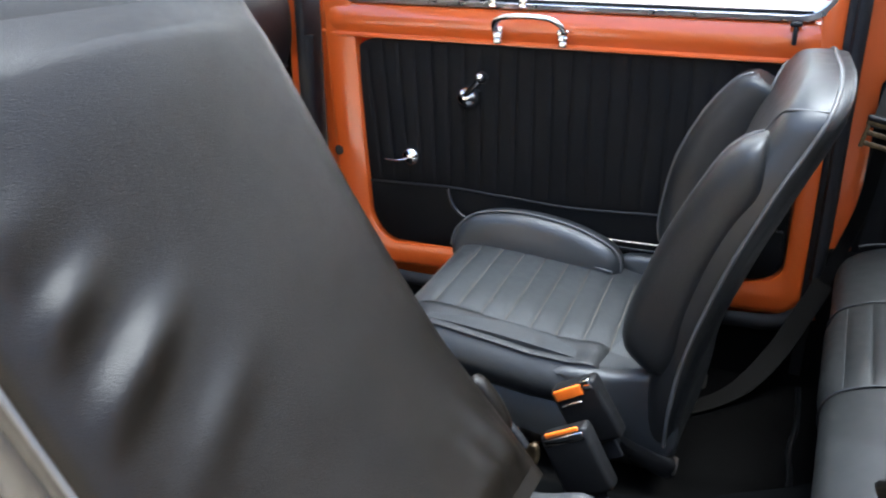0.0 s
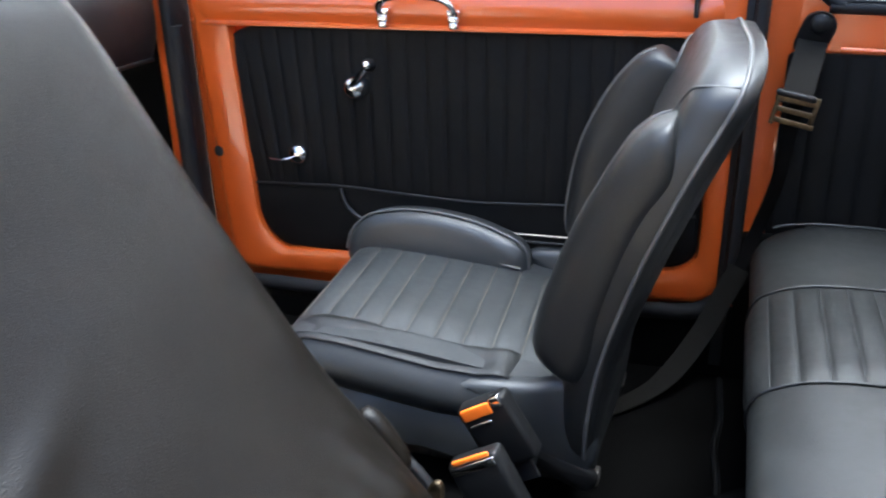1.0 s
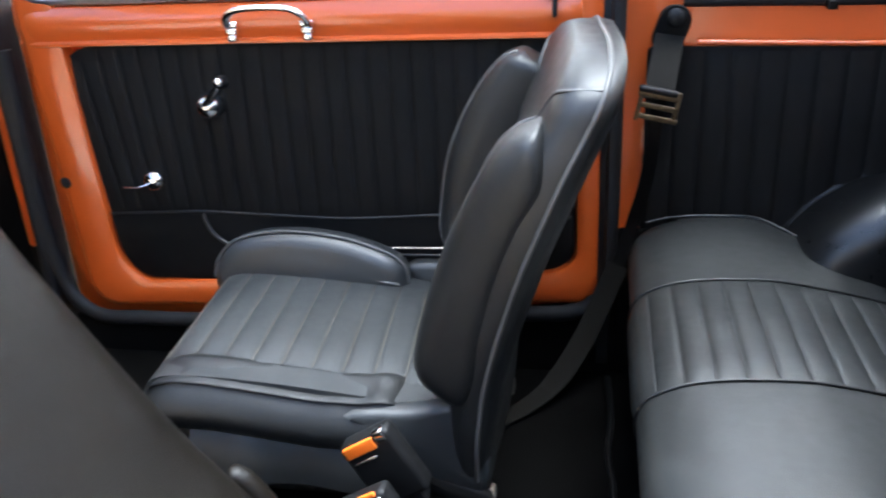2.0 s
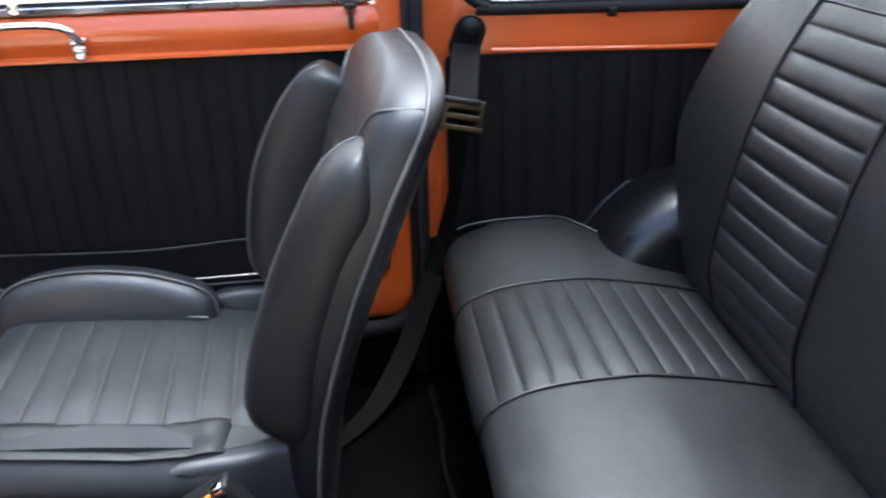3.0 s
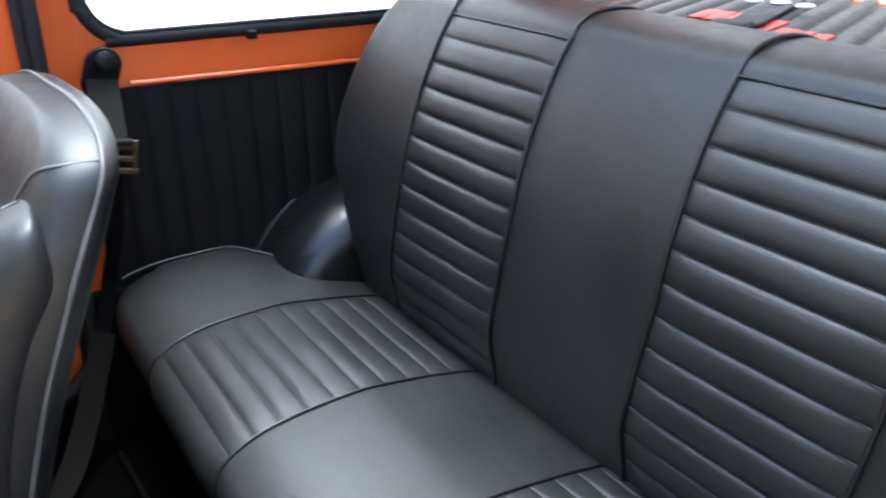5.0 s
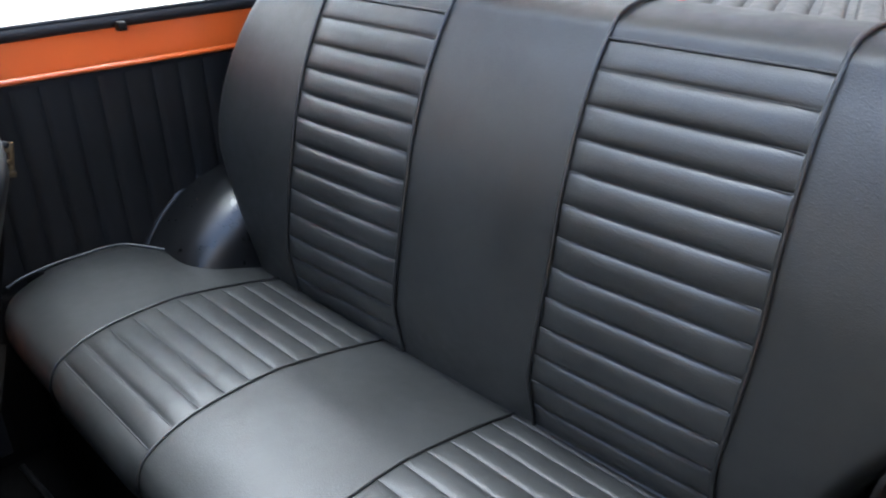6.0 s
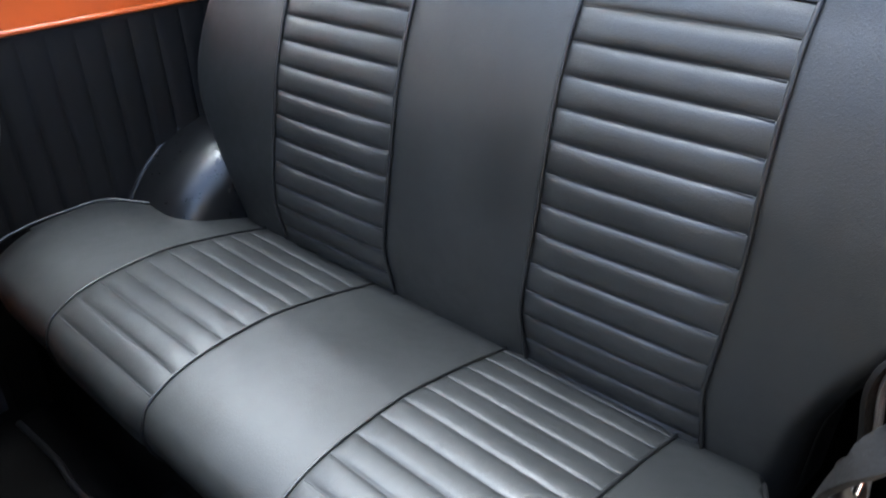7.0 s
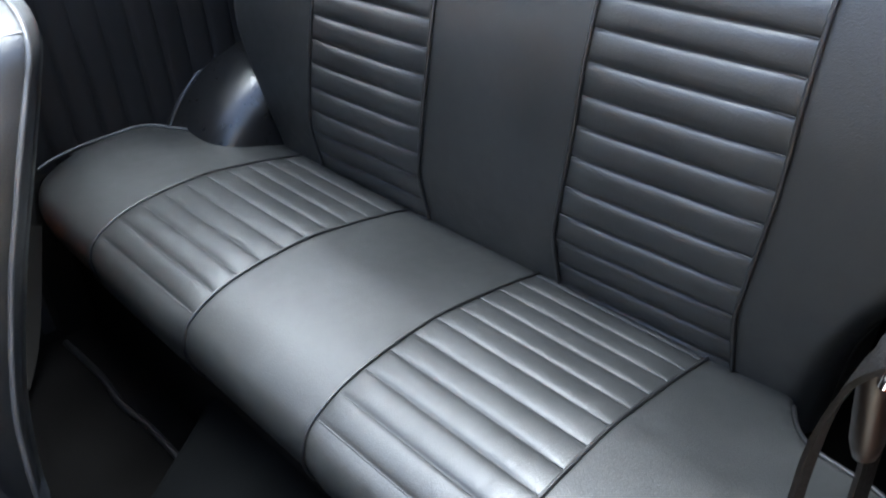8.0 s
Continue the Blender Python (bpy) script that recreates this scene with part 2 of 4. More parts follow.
def block(name, x0, x1, y0, y1, z0, z1, r, material, parent=None, label="", tilt=None):
    """A box with rounded edges."""
    bm = bmesh.new()
    bmesh.ops.create_cube(bm, size=1)
    bmesh.ops.scale(bm, vec=(x1 - x0, y1 - y0, z1 - z0), verts=bm.verts)
    if r > 0:
        bmesh.ops.bevel(bm, geom=bm.edges[:], offset=r, segments=3, affect="EDGES", profile=0.5)
    m = Matrix.Translation(((x0 + x1) / 2, (y0 + y1) / 2, (z0 + z1) / 2))
    if tilt:
        m = m @ Euler([radians(a) for a in tilt]).to_matrix().to_4x4()
    bmesh.ops.transform(bm, matrix=m, verts=bm.verts)
    me = bpy.data.meshes.new(name)
    bm.to_mesh(me)
    bm.free()
    return finish(name, me, material, parent, label)


def puffed(name, grid_point, normal_point, nu, nv, height, material, parent, label="", ends=0.0, crown=3.6):
    """A stuffed strip: grid_point(u, v) on its bed, normal_point the way it swells; u runs across the strip, v along it."""
    verts, faces = [], []
    for i in range(nu + 1):
        for j in range(nv + 1):
            u, v = i / nu, j / nv
            h = height * (1 - abs(2 * u - 1) ** crown) ** 0.65
            if ends:
                h *= min(1, min(v, 1 - v) / ends) ** 0.5
            verts.append(np.array(grid_point(u, v)) + np.array(normal_point(u, v)) * h)
    for i in range(nu):
        for j in range(nv):
            a = i * (nv + 1) + j
            faces.append((a, a + 1, a + nv + 2, a + nv + 1))
    return raw(name, verts, faces, material, parent, label, 70)


def framed(name, rings, material, parent=None, label=""):
    """A sheet between rounded outlines, ring by ring: (x0, x1, z0, z1, radius, y)."""
    loops = [[(a, y, b) for a, b in rounded(x0, x1, z0, z1, r, 10)] for x0, x1, z0, z1, r, y in rings]
    return loops_mesh(name, loops, material, parent, label, True, (False, False), 35)


# ---- the place around the car ----
ground = block("ground", -30, 30, -30, 30, -0.3, -0.101, 0, CONCRETE)
tagged(ground, "grey concrete ground under the parked car", "ground", kind="structure")
backdrop = block("backdrop", -2.4, 5.0, 4.0, 4.1, -0.3, 4.2, 0, DAYLIGHT)
backdrop_rear = block("backdrop", 5.0, 5.1, -2.6, 4.0, -0.3, 2.7, 0, REAR_DAYLIGHT)
tagged(backdrop_rear, "plain bright white daylight beyond the rear window", "backdrop", kind="structure")
tagged(backdrop, "plain bright white daylight beyond the windows", "backdrop", kind="structure")
# Unseen walls, added to hold back sky light and warm the reflections.
for name, box in (("wall_yard_side", (-4, 9, -2.8, -2.6, -0.3, 1.6)), ("wall_yard_front", (-2.7, -2.5, -2.8, 4.0, -0.3, 2.9)), ("wall_yard_far", (-2.7, 5.3, 4.2, 4.4, -0.3, 4.2)), ("wall_yard_rear", (5.2, 5.4, -2.8, 4.2, -0.3, 3.6))):
    tagged(block(name, *box, 0, DARK_WALL if name == "wall_yard_front" else PLASTER), "unseen dark brown wall added to dim reflections from ahead" if name == "wall_yard_front" else "unseen brown wall added to block sky and warm reflections", "wall", kind="structure")

# ---- car shell ----
Y_FAR, Y_NEAR, MID = 1.10, -0.22, 0.44
floor = block("floor", -0.9, 0.95, Y_NEAR, Y_FAR + 0.04, 0.05, 0.08, 0.004, CARPET)
tagged(floor, "charcoal carpeted car floor", "floor", kind="structure")
heelboard = block("heelboard", 0.932, 0.965, Y_NEAR + 0.01, Y_FAR - 0.002, 0.07, 0.245, 0.006, CARPET)
tagged(heelboard, "charcoal carpet heelboard under the rear seat", "heelboard", kind="structure")
rear_pan = block("rear_pan", 0.962, 1.95, Y_NEAR + 0.002, Y_FAR - 0.004, 0.05, 0.15, 0.004, CARPET)
tagged(rear_pan, "charcoal carpeted pan under the rear seat", "floor", kind="structure")
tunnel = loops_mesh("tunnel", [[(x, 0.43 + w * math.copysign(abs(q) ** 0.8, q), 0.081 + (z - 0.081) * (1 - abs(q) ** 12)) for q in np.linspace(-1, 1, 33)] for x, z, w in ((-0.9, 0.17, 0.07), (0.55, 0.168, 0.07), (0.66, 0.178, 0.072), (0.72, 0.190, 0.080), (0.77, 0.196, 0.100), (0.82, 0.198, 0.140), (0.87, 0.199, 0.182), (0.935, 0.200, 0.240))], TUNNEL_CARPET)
tagged(tunnel, "low carpeted centre tunnel between the front seats", "tunnel", kind="structure")

# Unseen roof; its opening is added to let the sun onto the seats.
ROOF_HOLE = (0.05, 1.34, -0.17, 0.98)
ceiling = loops_mesh("ceiling", [[(a, b, z) for a, b in rounded(*box, 0.08, 8)] for box, z in (
    (ROOF_HOLE, 1.27), (ROOF_HOLE, 1.225), ((-0.33, 1.80, Y_NEAR + 0.02, Y_FAR - 0.02), 1.225), ((-0.33, 1.80, Y_NEAR + 0.02, Y_FAR - 0.02), 1.27), (ROOF_HOLE, 1.27))], HEADLINER, None, "", True, (False, False))
tagged(ceiling, "unseen cream headliner round an added opening for light", "ceiling", kind="structure")


def side_panel(name, y, out, x0=0.878):
    """The orange body side behind the door, pierced by the quarter window."""
    ob = framed(name, [
        (x0 + 0.008, 1.96, -0.1, 1.25, 0.02, y + 0.10 * out), (x0, 1.96, -0.1, 1.25, 0.02, y + 0.02 * out), (x0 + 0.006, 1.955, -0.09, 1.245, 0.02, y),
        (max(0.93, x0 + 0.01), 1.64, 0.744, 1.19, 0.075, y + 0.012 * out), (0.938, 1.632, 0.752, 1.182, 0.07, y + 0.03 * out), (0.938, 1.632, 0.752, 1.182, 0.07, y + 0.06 * out),
    ], PAINT)
    return tagged(ob, "glossy orange painted body side with quarter window", "car body", kind="structure")


wall_far = side_panel("wall_far", Y_FAR + 0.012, 1, 0.863)
wall_near = side_panel("wall_near", Y_NEAR - 0.012, -1, 0.925)


def quarter_window(name, y, out):
    w = thing(name, "quarter window in a black rubber gasket", "window", kind="structure")
    outline = [(a, y + 0.012 * out, b) for a, b in rounded(0.938, 1.632, 0.752, 1.182, 0.07, 8)]
    tube("gasket", outline, 0.011, RUBBER, w, "black rubber gasket", closed=True, n=2)
    inner = [(a, y + 0.008 * out, b) for a, b in rounded(0.948, 1.622, 0.762, 1.172, 0.06, 8)]
    tube("filler_strip", inner, 0.0035, RUBBER, w, closed=True, n=2)
    pane = [[(a, y + d * out, b) for a, b in rounded(0.940, 1.630, 0.754, 1.180, 0.068, 8)] for d in (0.018, 0.022)]
    p = loops_mesh("pane", pane, GLASS, w, "clear glass pane")
    p.visible_shadow = False
    return w


window_1 = quarter_window("window_1", Y_FAR + 0.012, 1)
window_2 = quarter_window("window_2", Y_NEAR - 0.012, -1)
clip = block("gasket_joint", 1.176, 1.19, Y_FAR - 0.004, Y_FAR + 0.012, 0.738, 0.752, 0.002, TONGUE, window_1, "dull gasket joint")

# Rear and front ends of the shell
wall_rear = block("wall_rear", 1.93, 1.965, Y_NEAR + 0.02, Y_FAR - 0.02, 0.15, 0.795, 0.01, PAINT)
tagged(wall_rear, "orange painted panel below the rear window", "car body", kind="structure")
wall_front = block("wall_front", -0.94, -0.91, Y_NEAR, Y_FAR + 0.03, -0.1, 0.80, 0.01, CARPET)
tagged(wall_front, "dark bulkhead ahead of the footwell", "wall", kind="structure")
kick_panel = block("kick_panel", -0.91, -0.30, Y_FAR + 0.005, Y_FAR + 0.05, -0.1, 0.8, 0.012, CARPET)
tagged(kick_panel, "dark carpeted footwell side panel", "trim", kind="structure")
hinge_post = block("hinge_post", -0.30, -0.262, Y_FAR - 0.002, Y_FAR + 0.05, 0.3, 0.8, 0.01, PAINT)
tagged(hinge_post, "orange painted front door post", "car body", kind="structure")
front_post = block("front_post", -0.262, -0.238, Y_FAR - 0.03, Y_FAR + 0.05, 0.05, 0.80, 0.008, RUBBER)
tagged(front_post, "black rubber seal on the front door post", "seal", kind="structure")

# Sill under the door, with its rubber lip
sill = loops_mesh("sill", [[(x, Y_FAR + b, z) for b, z in ((-0.015, -0.1), (-0.015, top - 0.02), (-0.010, top - 0.006), (0.0, top), (0.03, top), (0.03, -0.1))] for x, top in ((-0.9, 0.135), (0.2, 0.145), (0.5, 0.172), (0.72, 0.196), (0.80, 0.204), (0.95, 0.205))], CARPET)
tagged(sill, "dark carpeted door sill", "sill", kind="structure")
sill_near = block("sill", -0.9, 0.95, Y_NEAR - 0.10, Y_NEAR + 0.01, -0.1, 0.115, 0.02, CARPET)
tagged(sill_near, "dark carpeted door sill", "sill", kind="structure")
lip = tube("trim_seal", [(-0.235, 1.085, 0.7), (-0.235, 1.085, 0.30), (-0.18, 1.082, 0.172), (-0.05, 1.08, 0.160), (0.15, 1.08, 0.164), (0.45, 1.08, 0.182), (0.72, 1.08, 0.202), (0.79, 1.08, 0.207), (0.835, 1.08, 0.228), (0.862, 1.083, 0.29), (0.866, 1.085, 0.7), (0.869, 1.085, 1.2)], 0.011, RUBBER, n=8, flat=1.4)
tagged(lip, "black rubber door seal round the opening", "door seal", kind="structure")
pillar_trim = block("pillar_trim", 0.874, 0.955, 1.082, 1.106, 0.09, 0.37, 0.008, CARPET)
tagged(pillar_trim, "dark carpet on the foot of the door post", "trim", kind="structure")
post_trim = block("post_trim", 0.842, 0.866, 1.084, 1.14, 0.1, 1.24, 0.004, RUBBER)
tagged(post_trim, "black rubber strip on the door post", "door seal", kind="structure")

# ---- far door ----
door = thing("door_1", "orange car door with fluted black card, closed", "car door", kind="structure", at=(0.3, 1.1, 0.2))
framed("door_shell", [
    (-0.224, 0.849, 0.180, 1.24, 0.05, 1.135), (-0.224, 0.849, 0.180, 1.24, 0.05, 1.098), (-0.219, 0.844, 0.186, 1.235, 0.05, 1.088), (-0.21, 0.835, 0.196, 1.226, 0.05, 1.083),
    (-0.15, 0.812, 0.234, 1.22, 0.075, 1.083), (-0.142, 0.806, 0.240, 1.215, 0.072, 1.087), (-0.138, 0.803, 0.244, 1.21, 0.07, 1.098), (-0.138, 0.803, 0.244, 1.21, 0.07, 1.11),
], PAINT, door, "glossy orange inner frame")
block("outer_skin", -0.236, 0.862, 1.136, 1.155, -0.05, 0.775, 0.004, PAINT, door, "orange outer skin")
rail_profile = [(1.112, 0.700), (1.084, 0.7035), (1.077, 0.706), (1.077, 0.710), (1.083, 0.714), (1.079, 0.725), (1.075, 0.742), (1.078, 0.760), (1.088, 0.772), (1.112, 0.776)]
rail = [[(x, y + 0.022 * min(1, max(0, (x - 0.775) / 0.06, (-0.155 - x) / 0.05)) ** 1.6 * (y < 1.10), z) for y, z in rail_profile] for x in (*np.linspace(-0.208, -0.15, 8), *np.linspace(-0.13, 0.76, 18), *np.linspace(0.77, 0.838, 10))]
loops_mesh("top_rail", rail, PAINT, door, "glossy orange top rail", True, (True, True), 35)
framed("window_frame", [
    (-0.205, 0.840, 0.772, 1.23, 0.06, 1.10), (-0.200, 0.834, 0.777, 1.226, 0.06, 1.084), (-0.190, 0.826, 0.786, 1.218, 0.06, 1.081),
    (-0.182, 0.820, 0.792, 1.212, 0.056, 1.086), (-0.180, 0.818, 0.794, 1.210, 0.055, 1.10),
], BRIGHT, door, "bright metal window surround")
gl = loops_mesh("window_pane", [[(a, y, b) for a, b in rounded(-0.184, 0.822, 0.79, 1.214, 0.055, 8)] for y in (1.104, 1.108)], GLASS, door, "clear glass pane")
gl.visible_shadow = False
tube("window_seal", [(x, 1.083, 0.793) for x in np.linspace(-0.15, 0.79, 6)], 0.0026, RUBBER, door, "black rubber window seal")

# Card with upright flutes above a plain pocket
loops_mesh("door_card", [[(a, y, b) for a, b in rounded(-0.137, 0.802, 0.245, 0.701, 0.068, 10)] for y in (1.108, 1.098)], CARD_VINYL, door, "black vinyl door card")
FLUTE = 0.0385
x = -0.134
while x < 0.795:
    x1 = min(x + FLUTE, 0.80)
    top = 0.699 if x > -0.08 else 0.675
    puffed("flute", lambda u, v, a=x, b=x1, t=top: (a + (b - a) * u, 1.0975, 0.388 + (t - 0.388) * v), lambda u, v: (0, -1, 0), 8, 6, 0.0036, CARD_VINYL, door, ends=0.04)
    x = x1
pocket_top = [(-0.13, 0.381), (0.0, 0.386), (0.108, 0.389), (0.24, 0.384), (0.371, 0.380), (0.47, 0.384), (0.561, 0.390), (0.70, 0.392), (0.795, 0.39)]
pocket = [(px, pz) for px, pz in spline(pocket_top, 5)] + [(0.80, 0.33), (0.785, 0.28), (0.745, 0.25), (0.3, 0.247), (-0.07, 0.247), (-0.115, 0.27), (-0.134, 0.32)]
slab("pocket", pocket, 1.0895, 1.0975, 0.003, CARD_VINYL, door, "plain black vinyl door pocket", 2)
tube("pocket_piping", [(px, 1.0885, pz + 0.002) for px, pz in pocket_top], 0.0022, PIPING, door, "thin grey piping")
tube("pocket_edge", [(0.104, 1.084, 0.387), (0.112, 1.080, 0.365), (0.126, 1.078, 0.345), (0.156, 1.076, 0.328), (0.22, 1.076, 0.318)], 0.004, PIPING, door)
tube("pocket_bar", [(0.30, 1.066, 0.335), (0.45, 1.062, 0.336), (0.56, 1.062, 0.338), (0.70, 1.066, 0.340)], 0.0030, STEEL, door, "dull steel pocket bar", flat=0.7)
tube("pocket_rim", [(0.30, 1.074, 0.318), (0.50, 1.070, 0.319), (0.70, 1.074, 0.322)], 0.003, PIPING, door)

# The front edge of the frame and card leans back towards the sill, and the foot rises towards the rear
for ob in door.children:
    if ob.name.split(".")[0] in ("door_shell", "door_card", "flute", "pocket", "pocket_piping"):
        for v in ob.data.vertices:
            v.co.z += 0.040 * min(1, max(0, (v.co.x - 0.50) / 0.22)) * min(1, max(0, (0.36 - v.co.z) / 0.12))
            v.co.x += 0.052 * min(1, max(0, (0.16 - v.co.x) / 0.29)) * min(1, max(0, (0.68 - v.co.z) / 0.42))

# Door furniture
pull = tube("pull_handle", [(0.223, 1.072, 0.728), (0.219, 1.055, 0.740), (0.226, 1.043, 0.756), (0.247, 1.038, 0.766), (0.290, 1.036, 0.769), (0.333, 1.038, 0.766), (0.354, 1.043, 0.756), (0.361, 1.055, 0.740), (0.357, 1.072, 0.728)], 0.0075, CHROME, door, "chrome pull handle", n=5, sides=10, flat=0.7)
for fx in (0.223, 0.357):
    for fz, fr in ((0.739, 0.012), (0.728, 0.010), (0.717, 0.008)):
        block("handle_foot", fx - fr, fx + fr, 1.056, 1.082, fz - 0.006, fz + 0.006, 0.004, CHROME, door)


def dome(name, centre, radius, depth, material, parent, label="", n=20):
    """A round boss on the door, swelling towards the cabin."""
    loops = []
    for k in range(7):
        w = radians(90 * k / 6)
        rr, d = radius * math.cos(w) + 1e-4, depth * math.sin(w)
        loops.append([(centre[0] + rr * math.cos(2 * math.pi * j / n), centre[1] - d, centre[2] + rr * math.sin(2 * math.pi * j / n)) for j in range(n)])
    return loops_mesh(name, loops, material, parent, label, smooth=60)


dome("crank_hub", (0.149, 1.096, 0.594), 0.027, 0.034, CHROME, door, "chrome crank hub")
tube("crank_arm", [(0.152, 1.068, 0.601), (0.173, 1.058, 0.621), (0.194, 1.052, 0.643)], 0.0090, CHROME, door, "chrome crank arm", flat=0.6)
knob = dome("crank_knob", (0.197, 1.050, 0.645), 0.0125, 0.020, PLASTIC, door, "black winder knob")
dome("knob_cap", (0.197, 1.034, 0.647), 0.008, 0.006, CHROME, door, "chrome knob cap")
dome("release_boss", (0.010, 1.094, 0.449), 0.021, 0.016, CHROME, door, "chrome release escutcheon")
tube("release_lever", [(0.012, 1.08, 0.450), (-0.012, 1.072, 0.443), (-0.045, 1.078, 0.441)], 0.0045, CHROME, door, "slim chrome release lever", flat=0.6)
dome("lock_hole", (-0.170, 1.0825, 0.446), 0.0115, 0.0015, RUBBER, door, "dark round hole in the frame")
block("lock_button", 0.762, 0.770, 1.066, 1.080, 0.738, 0.776, 0.003, RUBBER, door, "black lock catch")
block("lock_cap", 0.756, 0.776, 1.064, 1.082, 0.770, 0.778, 0.003, RUBBER, door)
for cx in (0.205, 0.268):
    block("window_clip", cx - 0.008, cx + 0.008, 1.074, 1.09, 0.778, 0.797, 0.003, CHROME, door, "small chrome window clip")

# ---- quarter trim behind the door ----
def quarter_card(name, y, out, start):
    q = thing(name, "fluted black vinyl quarter panel card", "trim panel", kind="structure")
    loops_mesh("card", [[(a, y + d * out, b) for a, b in rounded(start, 1.92, 0.12, 0.682, 0.012, 4)] for d in (0.006, 0.0)], CARD_VINYL, q)
    a = start + 0.003
    while a < 1.66:
        b = a + 0.043
        puffed("flute", lambda u, v, a=a, b=b: (a + (b - a) * u, y - 0.001 * out, 0.16 + 0.515 * v), lambda u, v: (0, -out, 0), 8, 6, 0.0045, CARD_VINYL, q, ends=0.03)
        a = b
    tube("top_bead", [(0.99, y - 0.002 * out, 0.689), (1.3, y - 0.002 * out, 0.687), (1.9, y - 0.002 * out, 0.684)], 0.0045, PAINT, q, "orange painted bead")
    return q


quarter_far = quarter_card("quarter_card", Y_FAR + 0.004, 1, 0.914)
quarter_near = quarter_card("quarter_card", Y_NEAR - 0.004, -1, 0.965)

# The body sides draw in towards the tail
for side, obs in ((-1, (wall_far, *window_1.children, *quarter_far.children)), (1, (wall_near, *window_2.children, *quarter_near.children))):
    taper = Matrix.Identity(4)
    taper[1][0], taper[1][3] = side * 0.10, -side * 0.10 * 1.05
    for ob in obs:
        ob.data.transform(taper)


def wheel_arch(name, y0, y1, bulge=1.0):
    """A quarter-round hump swelling from the body side towards the cabin."""
    inward = 1 if y1 > y0 else -1
    prof = spline([(0.221, 0.0), (0.216, 0.006), (0.215, 0.05), (0.212, 0.095), (0.204, 0.122), (0.188, 0.141), (0.166, 0.151), (0.13, 0.155), (0.07, 0.157)], 3)
    loops = [[(1.365 + r * 1.09 * (1 + 0.06 * (math.cos(radians(a)) < 0) * abs(math.cos(radians(a)))) * math.cos(radians(a)), y0 + d * inward * bulge, 0.262 + r * 1.09 * math.sin(radians(a))) for a in np.linspace(-35, 215, 40)] for r, d in prof]
    ob = loops_mesh(name, loops, ARCH_VINYL, None, "", False)
    tube("arch_welt", [(1.365 + (0.246 if a > 90 else 0.236) * math.cos(radians(a)), y0 + 0.004 * inward, 0.262 + 0.236 * math.sin(radians(a))) for a in range(0, 190, 15)], 0.004, PIPING, ob)
    return tagged(ob, "smooth black vinyl covered wheel arch", "wheel arch", kind="structure")


arch_far = wheel_arch("wheel_arch", Y_FAR - 0.012, 0.90)
arch_near = wheel_arch("wheel_arch", Y_NEAR + 0.012, -0.10, 0.55)

# ---- rear seat ----
SEAT_MID, BACK_MID = 0.462, 0.428
CUSHION = [(0.955, 0.235), (0.925, 0.250), (0.903, 0.285), (0.893, 0.322), (0.899, 0.349), (0.915, 0.364), (0.948, 0.3775), (0.985, 0.3835), (1.03, 0.385), (1.09, 0.383), (1.127, 0.377), (1.165, 0.369), (1.204, 0.360), (1.242, 0.350), (1.28, 0.339), (1.34, 0.322)]
CUSHION_LINE = spline(CUSHION, 4)
TOP = range(20, len(CUSHION_LINE))


def edge_lift(y):
    """How far the cushion rises towards its sides."""
    d = max(0.0, abs(y - SEAT_MID) - 0.40)
    return 0.016 * min(1, d / 0.2) ** 1.5 + 0.008 * (y - SEAT_MID)


def cushion_end(y):
    """Where the cushion stops for the wheel arches."""
    if y < SEAT_MID:
        return table([(0.45, 1.34), (0.462, 1.275), (0.486, 1.238), (0.512, 1.214), (0.575, 1.196), (0.62, 1.17), (0.64, 1.12)], SEAT_MID - y)
    return table([(0.47, 1.34), (0.485, 1.28), (0.51, 1.236), (0.55, 1.19), (0.59, 1.135), (0.625, 1.09), (0.64, 1.06)], y - SEAT_MID)


def cushion_point(s, y, lift=0.0):
    """A point of the cushion's upper side; s runs from its front foot to its back edge."""
    f = s * (len(CUSHION_LINE) - 1)
    i = min(int(f), len(CUSHION_LINE) - 2)
    a, b = CUSHION_LINE[i], CUSHION_LINE[i + 1]
    p = a + (b - a) * (f - i)
    d = (b - a) / np.linalg.norm(b - a)
    p = p + np.array((-d[1], d[0])) * lift
    rise = edge_lift(y) * min(1, max(0, (p[1] - 0.235) / 0.1))
    return np.array((p[0], y + 0.085 * (p[0] - 1.1) * min(1, max(0, (p[1] - 0.235) / 0.1)), p[1] + rise))


def cushion_s(x):
    """The s at which the upper side reaches x."""
    return float(np.interp(x, [CUSHION_LINE[i][0] for i in TOP], [i / (len(CUSHION_LINE) - 1) for i in TOP]))


rear_cushion = thing("rear_seat_cushion", "black vinyl rear bench cushion with two pleated panels", "car seat", at=(1.1, SEAT_MID, 0.15))
SEAM = [0.090, 0.338, 0.588, 0.860]
EDGE_N, EDGE_F = SEAT_MID - 0.636, SEAT_MID + 0.632


